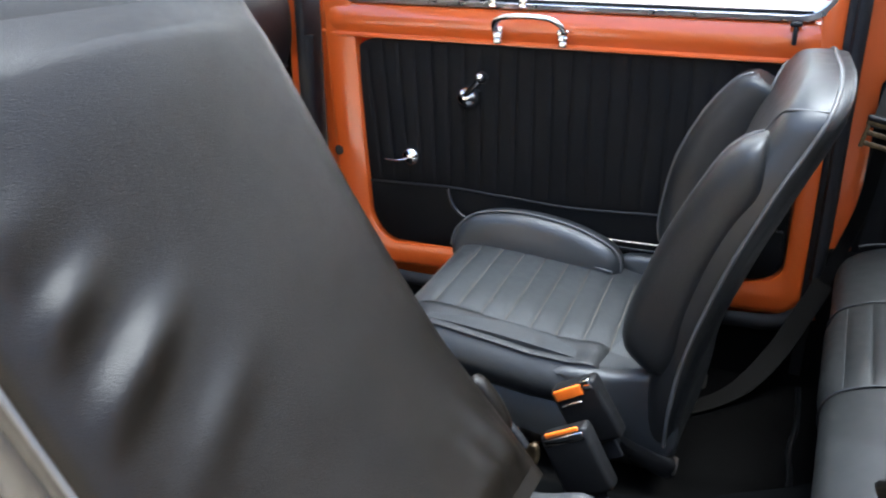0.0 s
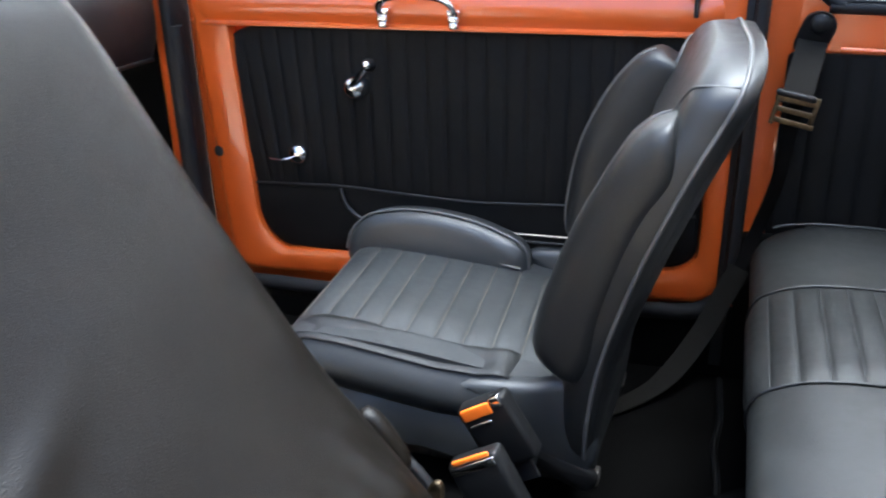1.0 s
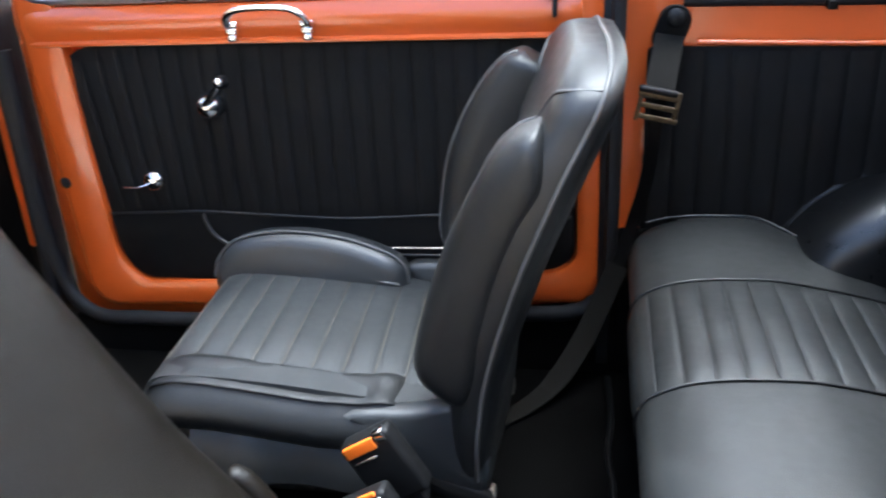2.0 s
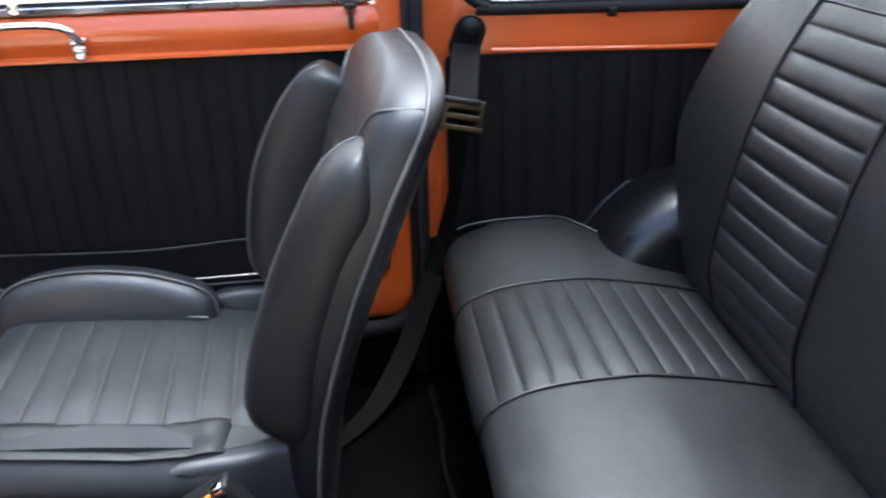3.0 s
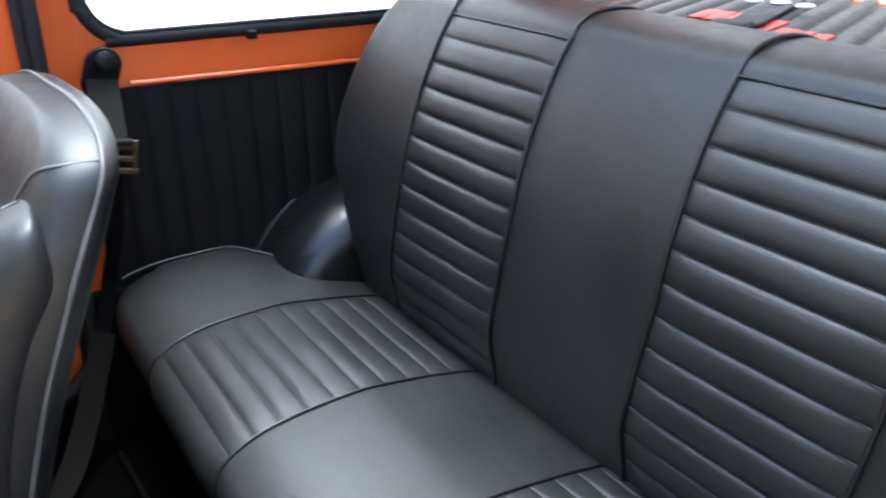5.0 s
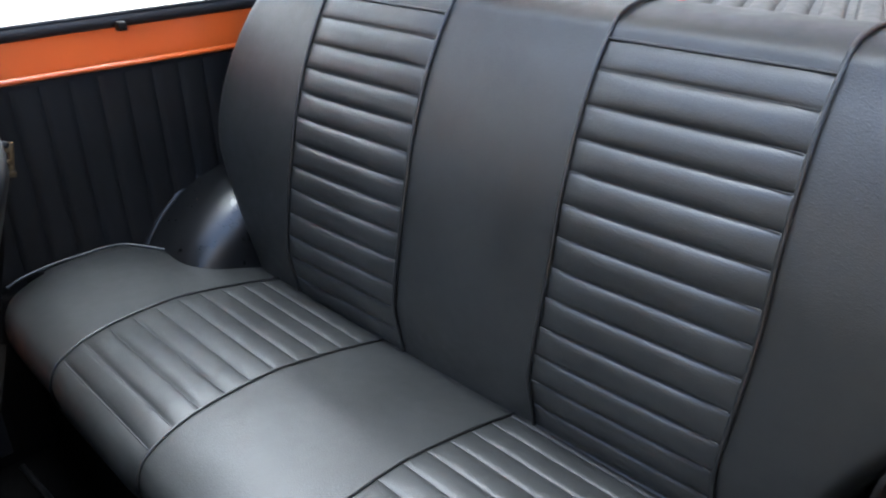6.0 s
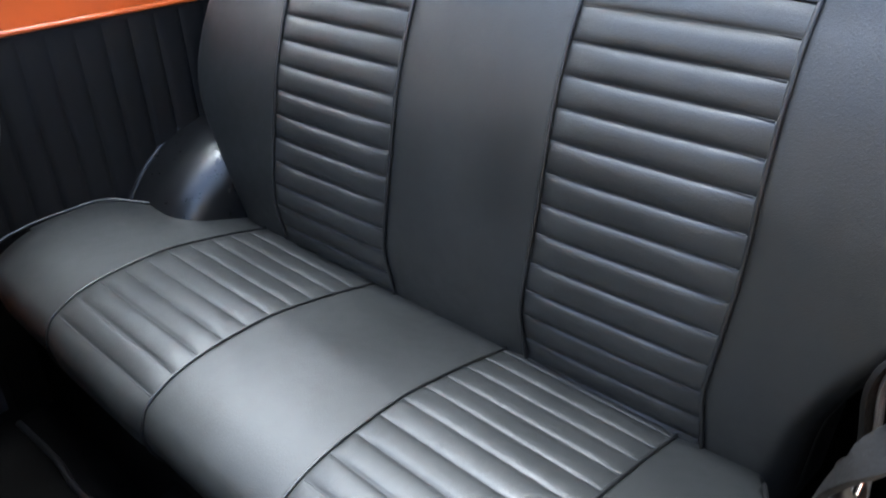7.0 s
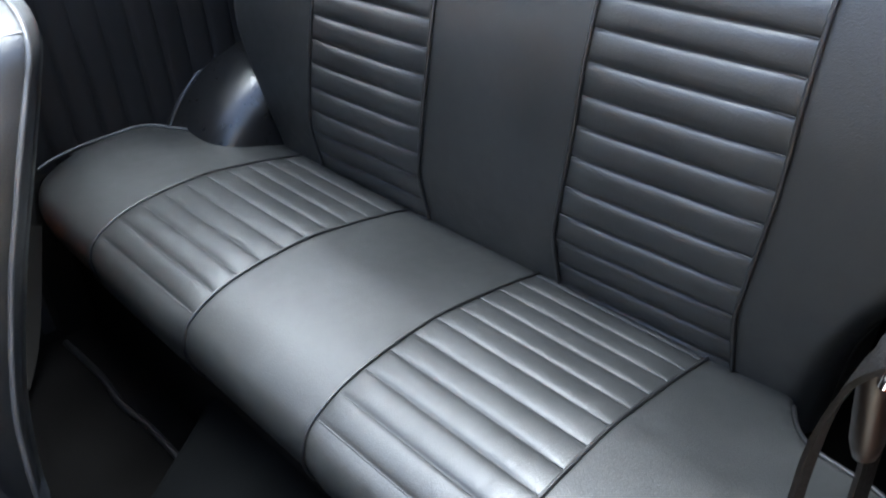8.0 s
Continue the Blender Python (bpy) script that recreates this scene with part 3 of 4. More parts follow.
def cushion_piece(name, y0, y1, label="", steps=10):
    loops = []
    for y in np.linspace(y0, y1, steps + 1):
        pts = []
        edge = min(abs(y - EDGE_F), abs(y - EDGE_N))
        for i, p in enumerate(CUSHION_LINE):
            q = cushion_point(i / (len(CUSHION_LINE) - 1), y)
            end = cushion_end(q[1])
            over = max(0, q[0] - end)
            back = 0.03 * max(0, 1 - edge / 0.06) ** 2 if q[0] < 0.97 else 0
            pts.append((min(q[0], end) + back, q[1], q[2] - 0.012 * max(0, 1 - edge / 0.03) ** 2 - 0.25 * over))
        pts.append((end, y, 0.152))
        pts.append((0.985, y, 0.152))
        pts.append((0.98, y, 0.22))
        loops.append(pts)
    return loops_mesh(name, loops, BENCH_VINYL, rear_cushion, label, smooth=45)


cushion_piece("side_bolster", EDGE_N, SEAM[0], "plain black vinyl", 20)
cushion_piece("pleat_bed", SEAM[0], SEAM[1])
cushion_piece("centre_panel", SEAM[1], SEAM[2], "plain black vinyl centre panel")
cushion_piece("pleat_bed", SEAM[2], SEAM[3])
cushion_piece("side_bolster", SEAM[3], EDGE_F, "plain black vinyl", 20)
for y in SEAM:
    tube("piping", [cushion_point(s, y, 0.0022) for s in np.linspace(0.05, 0.98, 36)], 0.0020, PIPING, rear_cushion, n=2)
PLEAT, PLEAT_START = 0.0368, 0.911
for y0, y1 in ((SEAM[0], SEAM[1]), (SEAM[2], SEAM[3])):
    for k in range(11):
        sa, sb = cushion_s(PLEAT_START + PLEAT * k), cushion_s(PLEAT_START + PLEAT * (k + 1))
        puffed("pleat", lambda u, v, sa=sa, sb=sb, y0=y0, y1=y1: cushion_point(sa + (sb - sa) * u, y0 + 0.003 + (y1 - y0 - 0.006) * v, 0.0004), lambda u, v: (-0.1, 0, 1), 12, 12, 0.0036, RIB_VINYL, rear_cushion, ends=0.05, crown=2.3)
        tube("weld_line", [cushion_point(sa, y0 + 0.004 + (y1 - y0 - 0.008) * j / 6, 0.0010) for j in range(7)], 0.0010, WELD, rear_cushion, "dusty weld line", sides=5, n=1)
    sa = cushion_s(PLEAT_START)
    puffed("front_roll", lambda u, v, sa=sa, y0=y0, y1=y1: cushion_point(0.06 + (sa - 0.06) * u, y0 + 0.003 + (y1 - y0 - 0.006) * v, 0.0004), lambda u, v: (-0.9, 0, 0.3), 14, 8, 0.006, RIB_VINYL, rear_cushion, ends=0.04, crown=2.6)


def outer_welt(side):
    """The welted rim of the cushion, round the wheel arch to the backrest."""
    out = []
    rim = ((0.925, 0.626), (0.98, 0.630), (1.05, 0.628), (1.12, 0.622), (1.165, 0.608), (1.19, 0.584), (1.203, 0.548), (1.214, 0.512), (1.238, 0.486), (1.275, 0.464)) if side < 0 else ((0.925, 0.626), (0.95, 0.630), (1.0, 0.631), (1.05, 0.630), (1.085, 0.622), (1.11, 0.606), (1.135, 0.588), (1.16, 0.570), (1.19, 0.549), (1.215, 0.528), (1.24, 0.506), (1.275, 0.485))
    for x, d in rim:
        y = SEAT_MID + side * d
        q = cushion_point(cushion_s(x), y - 0.085 * (x - 1.1))
        out.append((x, y, q[2] + 0.001 - 0.012 * max(0, 1 - (0.634 - d) / 0.03) ** 2))
    return out


tube("edge_piping", outer_welt(1), 0.0026, PIPING, rear_cushion, n=4)
tube("edge_piping", outer_welt(-1), 0.0026, PIPING, rear_cushion, n=4)

# Backrest
rear_back = thing("rear_bench_back", "black vinyl rear backrest with two ribbed panels", "car seat", at=(1.4, BACK_MID, 0.29))
BACK_X = [(0.27, 1.292), (0.33, 1.288), (0.373, 1.282), (0.412, 1.273), (0.449, 1.273), (0.487, 1.276), (0.525, 1.280), (0.561, 1.285), (0.597, 1.290), (0.633, 1.298), (0.667, 1.309), (0.70, 1.320), (0.733, 1.334), (0.767, 1.351), (0.795, 1.369), (0.83, 1.40)]
HALF = [(0.27, 0.51), (0.36, 0.522), (0.42, 0.532), (0.48, 0.562), (0.53, 0.594), (0.58, 0.606), (0.65, 0.598), (0.70, 0.588), (0.76, 0.568), (0.80, 0.545), (0.83, 0.52)]
LEVELS = [0.28, 0.30, 0.33, 0.36, 0.39, 0.42, 0.45, 0.48, 0.51, 0.54, 0.57, 0.60, 0.63, 0.66, 0.69, 0.72, 0.75, 0.775, 0.795]
CROWN = 0.026


def back_x(z, y=BACK_MID):
    return smooth_table(BACK_X, z) - 0.018 * (y - BACK_MID) * min(1, max(0, (0.75 - z) / 0.2))


def back_sway(z):
    """The panels lean a little outwards at their foot."""
    return 0.022 * min(1, max(0, (0.60 - z) / 0.19)) ** 1.4


def near_cut(z):
    """The backrest is cut away a little more beside the belt."""
    return table([(0.50, 0.072), (0.62, 0.045), (0.80, 0.03)], z)


def back_loop(inset, half, z, r):
    pts = []
    for a, b in rounded(inset, 0.135 - inset, BACK_MID - half + near_cut(z), BACK_MID + half, r, 7):
        pts.append((back_x(min(z, 0.797), b) + a, b, z))
    return pts


loops = [back_loop(0, smooth_table(HALF, z), z, 0.032) for z in LEVELS]
for k in range(1, 9):
    w = radians(90 * k / 8)
    loops.append(back_loop(0.058 * (1 - math.cos(w)) + 0.004 * k / 8, smooth_table(HALF, 0.795) - 0.04 * (1 - math.cos(w)), 0.797 + CROWN * math.sin(w), 0.032))
loops_mesh("backrest_body", loops, BENCH_VINYL, rear_back, smooth=60)
RIB_Z = [0.340, 0.373, 0.412, 0.449, 0.487, 0.525, 0.561, 0.597, 0.633, 0.667, 0.700, 0.733, 0.767, 0.795]
PANELS = ((0.055, 0.297), (0.539, 0.792))
for y0, y1 in PANELS:
    for z0, z1 in zip([0.30] + RIB_Z, RIB_Z):
        def bed(u, v, z0=z0, z1=z1, y0=y0, y1=y1):
            z, y = z0 + (z1 - z0) * u, y0 + 0.003 + (y1 - y0 - 0.006) * v
            return (back_x(z, y) - 0.0005, y + back_sway(z), z)
        puffed("rib", bed, lambda u, v: (-0.95, 0, 0.3), 14, 8, 0.0064 if z1 < 0.79 else 0.004, RIB_VINYL, rear_back, ends=0.03, crown=2.6)
    for z in RIB_Z[:-1]:
        tube("weld_line", [(back_x(z, y) - 0.0014, y + back_sway(z), z) for y in np.linspace(y0 + 0.005, y1 - 0.005, 5)], 0.0009, WELD, rear_back, "dusty weld line", sides=5, n=1)
    for y in (y0, y1):
        line = [(back_x(z, y) - 0.0028, y + back_sway(z), z) for z in np.linspace(0.30, 0.790, 22)]
        for k in range(1, 9):
            w = radians(90 * k / 8)
            line.append((back_x(0.797, y) + 0.058 * (1 - math.cos(w)) + 0.002, y, 0.799 + (CROWN + 0.001) * math.sin(w)))
        line += [(back_x(0.797, y) + 0.09, y, 0.823), (back_x(0.797, y) + 0.118, y, 0.814)]
        tube("piping", line, 0.0028, PIPING, rear_back, n=3)
    tube("top_seam", [(back_x(0.795, y0) - 0.002, y0 + (y1 - y0) * k / 6, 0.7955) for k in range(7)], 0.0018, PIPING, rear_back)
for side in (-1, 1):
    tube("side_piping", [(back_x(z, BACK_MID + side * 0.5) + 0.035, BACK_MID + side * (smooth_table(HALF, z) - 0.0012 - (near_cut(z) if side < 0 else 0)), z) for z in np.linspace(0.30, 0.79, 18)], 0.0035, PIPING, rear_back, n=3)

# ---- rear shelf ----
shelf = thing("rear_shelf", "ribbed black vinyl rear parcel shelf", "shelf", at=(1.7, MID, 0.765))
block("shelf_board", 1.505, 1.928, Y_NEAR + 0.02, Y_FAR - 0.02, 0.760, 0.790, 0.004, SHELF, shelf)
for k in range(46):
    y = -0.45 + 0.042 * k
    line = []
    for q in range(9):
        px = 1.51 + 0.41 * q / 8
        py = y + 0.40 * (px - 1.51)
        if Y_NEAR + 0.03 < py < Y_FAR - 0.03:
            line.append((px, py))
    if len(line) > 1:
        (xa, ya), (xb, yb) = line[0], line[-1]
        puffed("shelf_rib", lambda u, v, xa=xa, ya=ya, xb=xb, yb=yb: (xa + (xb - xa) * v, ya + (yb - ya) * v + 0.036 * (u - 0.5), 0.7840), lambda u, v: (0, 0, 1), 8, 4, 0.0155, SHELF, shelf)

# Unreadable red print as slanted bars, and a strap with studs
for cx, cy, count, long in ((1.614, 0.530, 3, 0.075), (1.598, 0.440, 1, 0.085), (1.572, 0.377, 3, 0.055)):
    mark = thing("red_print", "red printed lettering bars on the ribbed shelf", "print", at=(cx, cy, 0.800))
    for k in range(count):
        yy = cy + 0.024 * (k + 0.5 - count / 2)
        block("bar", cx - long / 2, cx + long / 2, yy - 0.0105, yy + 0.0105, 0.7990, 0.8022, 0.001, RED, mark, tilt=(0, 0, 18 + 5 * (k % 2)))
strap = thing("shelf_strap", "black retaining strap with white studs on the shelf", "strap", at=(1.60, 0.46, 0.801))
ribbon("webbing", [(1.500, 0.424, 0.814), (1.56, 0.447, 0.808), (1.66, 0.494, 0.806), (1.79, 0.552, 0.805)], [(-0.4, 1, 0)] * 4, 0.040, 0.004, RUBBER, strap)
block("buckle_end", 1.480, 1.525, 0.400, 0.446, 0.806, 0.818, 0.004, RUBBER, strap, tilt=(0, 0, 22))
for sx, sy in ((1.712, 0.556), (1.722, 0.520), (1.720, 0.480)):
    loops = [[(sx + r * math.cos(w), sy + r * math.sin(w), z) for w in np.linspace(0, 2 * math.pi, 17)[:-1]] for r, z in ((0.013, 0.8085), (0.013, 0.8105), (0.010, 0.8120), (0.001, 0.8125))]
    loops_mesh("stud", loops, WHITE, strap, "white round stud", smooth=50)


# ---- front seats ----
BACK_REAR = [(0.15, 0.700), (0.24, 0.706), (0.33, 0.721), (0.41, 0.743), (0.51, 0.778), (0.617, 0.824), (0.70, 0.864), (0.75, 0.880), (0.80, 0.882)]
BACK_FRONT = [(0.15, 0.655), (0.24, 0.650), (0.33, 0.652), (0.41, 0.668), (0.51, 0.695), (0.617, 0.736), (0.66, 0.760), (0.70, 0.790), (0.75, 0.840), (0.80, 0.88)]
BACK_HALF = [(0.15, 0.205), (0.24, 0.225), (0.41, 0.238), (0.55, 0.240), (0.62, 0.237), (0.68, 0.228), (0.72, 0.205), (0.80, 0.16)]
WING_FAR = [(0.612, 0.330), (0.586, 0.355), (0.577, 0.40), (0.580, 0.45), (0.594, 0.53), (0.622, 0.60), (0.655, 0.655), (0.690, 0.692), (0.72, 0.702), (0.755, 0.690), (0.775, 0.660), (0.765, 0.60), (0.745, 0.54), (0.722, 0.48), (0.70, 0.40), (0.675, 0.335), (0.64, 0.325)]
WING = [(0.612, 0.304), (0.602, 0.349), (0.612, 0.404), (0.63, 0.464), (0.657, 0.534), (0.687, 0.594), (0.718, 0.649), (0.747, 0.676), (0.777, 0.69), (0.797, 0.672), (0.784, 0.604), (0.757, 0.544), (0.734, 0.484), (0.712, 0.404), (0.697, 0.334), (0.672, 0.296), (0.642, 0.292)]


def shell_section(z):
    """Front, rear, half breadth and corner radius of the backrest shell at a height."""
    if z <= 0.68:
        f, r, h = smooth_table(BACK_FRONT, z), smooth_table(BACK_REAR, z), smooth_table(BACK_HALF, z)
    else:
        w = math.asin(min(1, (z - 0.68) / 0.080))
        c = 1 - math.cos(w)
        f = smooth_table(BACK_FRONT, 0.68) + 0.5 * (z - 0.68) + 0.010 * c
        r = smooth_table(BACK_REAR, 0.68) + 0.040 * math.sin(w) - 0.020 * c
        h = smooth_table(BACK_HALF, 0.68) - 0.200 * c ** 1.3
    return f, r, h, min(0.034, 0.47 * (r - f))


def shell_half(x, z):
    """Half the breadth of the backrest shell at a depth and height."""
    f, r, h, rad = shell_section(z)
    d = min(rad, max(0, x - r + rad))
    return h - (rad - math.sqrt(rad * rad - d * d))


def shell_front(d, z):
    """The depth of the backrest shell's front face, d off its middle."""
    f, r, h, rad = shell_section(z)
    e = min(rad, max(0, d - h + rad))
    return f + rad - math.sqrt(rad * rad - e * e)


def wing_roll(name, shape, y0, y1, seat, inner):
    """A padded roll whose section runs between the front and the rear edge of a side outline."""
    front, rear = spline(shape[1:9], 5), spline(list(reversed(shape[10:16])) + [shape[8]], 5)
    loops, welt, n = [], [], 30
    for k in range(n + 1):
        s = k / n
        q0 = 0.97 * s
        fx, rx = [np.array([np.interp(q0 * (len(q) - 1), range(len(q)), [p[i] for p in q]) for i in (0, 1)]) for q in (front, rear)]
        end = math.sqrt(max(0.0, 1 - max(0, 1 - s / 0.10) ** 2)) * math.sqrt(max(0.0, 1 - max(0, (s - 0.86) / 0.14) ** 2))
        end = max(end, 0.06)
        c, d = (fx + rx) / 2, (fx - rx) / 2 * (0.45 + 0.55 * end)
        half = (y1 - y0) / 2 * (0.25 + 0.75 * end)
        ring = []
        for w in np.linspace(0, 2 * math.pi, 29)[:-1]:
            a, b = math.cos(w), math.sin(w)
            a, b = math.copysign(abs(a) ** 0.7, a), math.copysign(abs(b) ** 0.7, b)
            ring.append((c[0] + d[0] * a, (y0 + y1) / 2 + half * b, c[1] + d[1] * a))
        loops.append(ring)
        if 0.04 < s < 0.98:
            welt.append((c[0] + d[0] * 0.96, (y0 + y1) / 2 + inner * half * 0.42, c[1] + d[1] * 0.96))
    tube("wing_piping", welt, 0.0028, PALE_PIPING, seat, n=2)
    return loops_mesh(name, loops, BLACK_VINYL, seat, "padded side wing", smooth=70)


def front_backrest(seat, yc, soft, folds=(), skew=0.0, foot=0.15):
    """The bucket seat's backrest: shell, pleated middle, two wings, piping."""
    loops = []
    for z in list(np.linspace(foot, 0.68, 20)) + [0.68 + 0.080 * math.sin(radians(90 * k / 9)) for k in (1, 2, 3, 4, 5, 6, 7, 7.7, 8.3, 8.7, 9)]:
        f, r, h, rad = shell_section(z)
        loops.append([(a, b, z) for a, b in rounded(f, r, yc - h, yc + h, rad, 6)])
    body = loops_mesh("backrest", loops, soft, seat, "black vinyl backrest shell", smooth=60)
    verts, faces, nu, nv = [], [], 56, 64
    for i in range(nu + 1):
        for j in range(nv + 1):
            u, v = 2 * i / nu - 1, j / nv
            z = foot + 0.015 + (0.695 - foot) * v
            f, r, h, rad = shell_section(z)
            y = yc + u * (h - 0.3 * rad)
            rim = min(1, (1 - abs(u)) / 0.14) * min(1, v / 0.05, (1 - v) / 0.08)
            bow = 0.004 + (0.020 if folds else 0.010) * (1 - u * u) * rim
            for cu, cv, turn, length, breadth, height in folds:
                du, dv = (u - cu) * 0.23, (v - cv) * 0.62
                a, b = du * math.cos(turn) + dv * math.sin(turn), -du * math.sin(turn) + dv * math.cos(turn)
                bow += height * rim * math.exp(-(a / length) ** 2 - (b / breadth) ** 2)
            turn_in = max(0, abs(y - yc) - h + rad)
            verts.append((r - rad + math.sqrt(rad ** 2 - turn_in ** 2) - 0.003 + bow, y, z))
    for i in range(nu):
        for j in range(nv):
            a = i * (nv + 1) + j
            faces.append((a, a + 1, a + nv + 2, a + nv + 1))
    raw("rear_cover", verts, faces, soft, seat, "loose black vinyl rear cover", 80)
    for z0 in np.arange(0.34, 0.63, 0.044):
        half = 0.125
        puffed("back_pleat", lambda u, v, z0=z0: (smooth_table(BACK_FRONT, z0 + 0.044 * u) - 0.002, yc - half + 2 * half * v, z0 + 0.044 * u), lambda u, v: (-0.95, 0, 0.3), 10, 8, 0.009, BLACK_VINYL, seat, ends=0.04)
    for side in (-1, 1):
        y0, y1 = sorted((yc + side * 0.135, yc + side * 0.243))
        shape = WING_FAR if side > 0 else WING
        wing_roll("wing", shape, y0, y1, seat, -side)
        seam = [(shell_front(d, z) - 0.0004, yc + side * d, z) for d, z in ((0.138, 0.640), (0.142, 0.658), (0.150, 0.678), (0.161, 0.696), (0.175, 0.709), (0.190, 0.717), (0.204, 0.720))]
        f, r, h, rad = shell_section(0.722)
        seam[-1] = (f + 0.4 * rad, yc + side * (h - 0.2 * rad), 0.721)
        seam.append((r - 0.32 * (r - f), yc + side * (shell_half(r - 0.32 * (r - f), 0.722) + 0.0005), 0.722))
        tube("head_seam", seam, 0.0022, PALE_PIPING, seat, n=4)
    rim = []
    for z in list(np.linspace(foot + 0.03, 0.68, 16)) + [0.68 + 0.080 * math.sin(radians(90 * k / 9)) for k in (1, 2, 3, 4, 5, 6, 7, 7.7, 8.3, 8.7, 9)]:
        f, r, h, rad = shell_section(z)
        x = r - 0.32 * (r - f)
        rim.append((x, shell_half(x, z) + 0.0008, z + (0.001 if z > 0.75 else 0)))
    tube("shell_piping", [(x, yc - h, z) for x, h, z in rim] + [(x, yc + h, z) for x, h, z in reversed(rim)], 0.0030, PALE_PIPING, seat, n=2)
    for ob in seat.children:
        if skew and ob.name.split(".")[0] in ("backrest", "rear_cover", "head_seam", "shell_piping"):
            for v in ob.data.vertices:
                v.co.x -= skew * min(1, max(0, (v.co.z - 0.5) / 0.2)) * (v.co.y - yc + 0.235)
    return body


def front_cushion(seat, yc):
    """The bucket seat's squab with a bolster each side."""
    top = [(0.180, 0.20), (0.170, 0.25), (0.178, 0.285), (0.20, 0.301), (0.25, 0.307), (0.35, 0.303), (0.45, 0.294), (0.55, 0.283), (0.66, 0.268)]
    line = spline(top, 3)
    loops = []
    for y in np.linspace(yc - 0.20, yc + 0.20, 9):
        loops.append([(p[0] - 0.08 * (y - yc), y, p[1]) for p in line] + [(0.66, y, 0.17), (0.19, y, 0.17)])
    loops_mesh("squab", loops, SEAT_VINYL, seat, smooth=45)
    xs, zs = [p[0] for p in line[6:]], [p[1] for p in line[6:]]

    def top_at(x):
        return float(np.interp(x, xs, zs))

    for j in range(10):
        k = 0.192 + 0.046 * j
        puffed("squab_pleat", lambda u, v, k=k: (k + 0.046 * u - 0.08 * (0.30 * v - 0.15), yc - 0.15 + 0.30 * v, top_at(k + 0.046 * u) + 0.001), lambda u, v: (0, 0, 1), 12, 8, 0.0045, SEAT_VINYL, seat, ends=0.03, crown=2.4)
        tube("stitch_line", [(k - 0.08 * (0.296 * q / 6 - 0.148), yc - 0.148 + 0.296 * q / 6, top_at(k) + 0.0014) for q in range(7)], 0.0012, STITCH, seat, "dusty seam", sides=5, n=1)
    high = [(0.143, 0.288), (0.150, 0.315), (0.165, 0.338), (0.187, 0.358), (0.214, 0.370), (0.26, 0.379), (0.31, 0.381), (0.36, 0.377), (0.41, 0.368), (0.455, 0.353), (0.487, 0.338), (0.506, 0.318), (0.511, 0.295), (0.509, 0.266)]
    low = [(0.205, 0.293), (0.25, 0.302), (0.297, 0.301), (0.372, 0.293), (0.454, 0.283), (0.524, 0.282), (0.555, 0.288)]
    for side in (-1, 1):
        if side > 0:
            outline = spline(high + [(0.49, 0.235), (0.40, 0.215), (0.28, 0.215), (0.18, 0.235), (0.150, 0.26)], 4, True)
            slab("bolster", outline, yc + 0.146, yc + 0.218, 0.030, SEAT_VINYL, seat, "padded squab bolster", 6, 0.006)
            tube("bolster_piping", [(a, yc + 0.167, b + 0.0012) for a, b in high], 0.0032, PALE_PIPING, seat, n=4)
            tube("inner_seam", [(x, yc + 0.150 - 0.07 * max(0, x - 0.42), top_at(x) + 0.006 + 0.010 * math.sin(math.pi * min(1, max(0, (x - 0.16) / 0.25)))) for x in np.linspace(0.165, 0.500, 10)], 0.0026, PALE_PIPING, seat)
        else:
            loops, welt = [], []
            for x in np.linspace(0.192, 0.582, 34):
                end = math.sqrt(max(0.02, 1 - max(0, (x - 0.535) / 0.047, (0.225 - x) / 0.033) ** 2))
                top = float(np.interp(x, [p[0] for p in low], [p[1] for p in low])) + 0.003
                section = spline([(-0.138, top), (-0.180, top + 0.002), (-0.210, top), (-0.2165, top - 0.006), (-0.231, top - 0.024), (-0.238, top - 0.045), (-0.230, top - 0.066), (-0.205, top - 0.082), (-0.138, top - 0.085)], 4, True)
                loops.append([(x, yc + d * (1 - 0.10 * (1 - end)), top - 0.030 + (z - top + 0.030) * end) for d, z in section])
                if 0.20 < x < 0.575:
                    welt.append((x, yc - 0.2145 * (1 - 0.10 * (1 - end)), top - 0.030 + 0.029 * end + 0.0008))
            loops_mesh("bolster", loops, BLACK_VINYL, seat, "padded squab bolster", smooth=60)
            tube("bolster_piping", welt, 0.0028, PIPING, seat, n=2)
        lift = 0.032 if side > 0 else 0
        gus = spline([(0.50, 0.272 + lift), (0.60, 0.285 + lift), (0.665, 0.30 + lift), (0.70, 0.26), (0.70, 0.165), (0.655, 0.160), (0.605, 0.172), (0.575, 0.22)], 4, True)
        y0, y1 = sorted((yc + side * 0.192, yc + side * 0.230))
        slab("gusset", gus, y0, y1, 0.012, SEAT_VINYL, seat, "creased vinyl gusset", 3, 0.004)
    slab("flap", spline([(0.60, 0.19), (0.655, 0.174), (0.705, 0.155), (0.696, 0.124), (0.66, 0.132), (0.61, 0.158)], 3, True), yc - 0.232, yc - 0.214, 0.006, CARD_VINYL, seat, "loose black vinyl flap", 3, 0.003)
    verts = [(x, yc - d - 0.004 * math.sin(x * 40), z - 0.05 * max(0, x - 0.45)) for x in np.linspace(0.26, 0.62, 13) for d, z in ((0.196, 0.244), (0.212, 0.230), (0.228, 0.206), (0.238, 0.180), (0.241, 0.158), (0.232, 0.152))]
    raw("valance", verts, [(a * 6 + b, a * 6 + b + 1, a * 6 + b + 7, a * 6 + b + 6) for a in range(12) for b in range(5)], BLACK_VINYL, seat, "loose vinyl valance", 60)
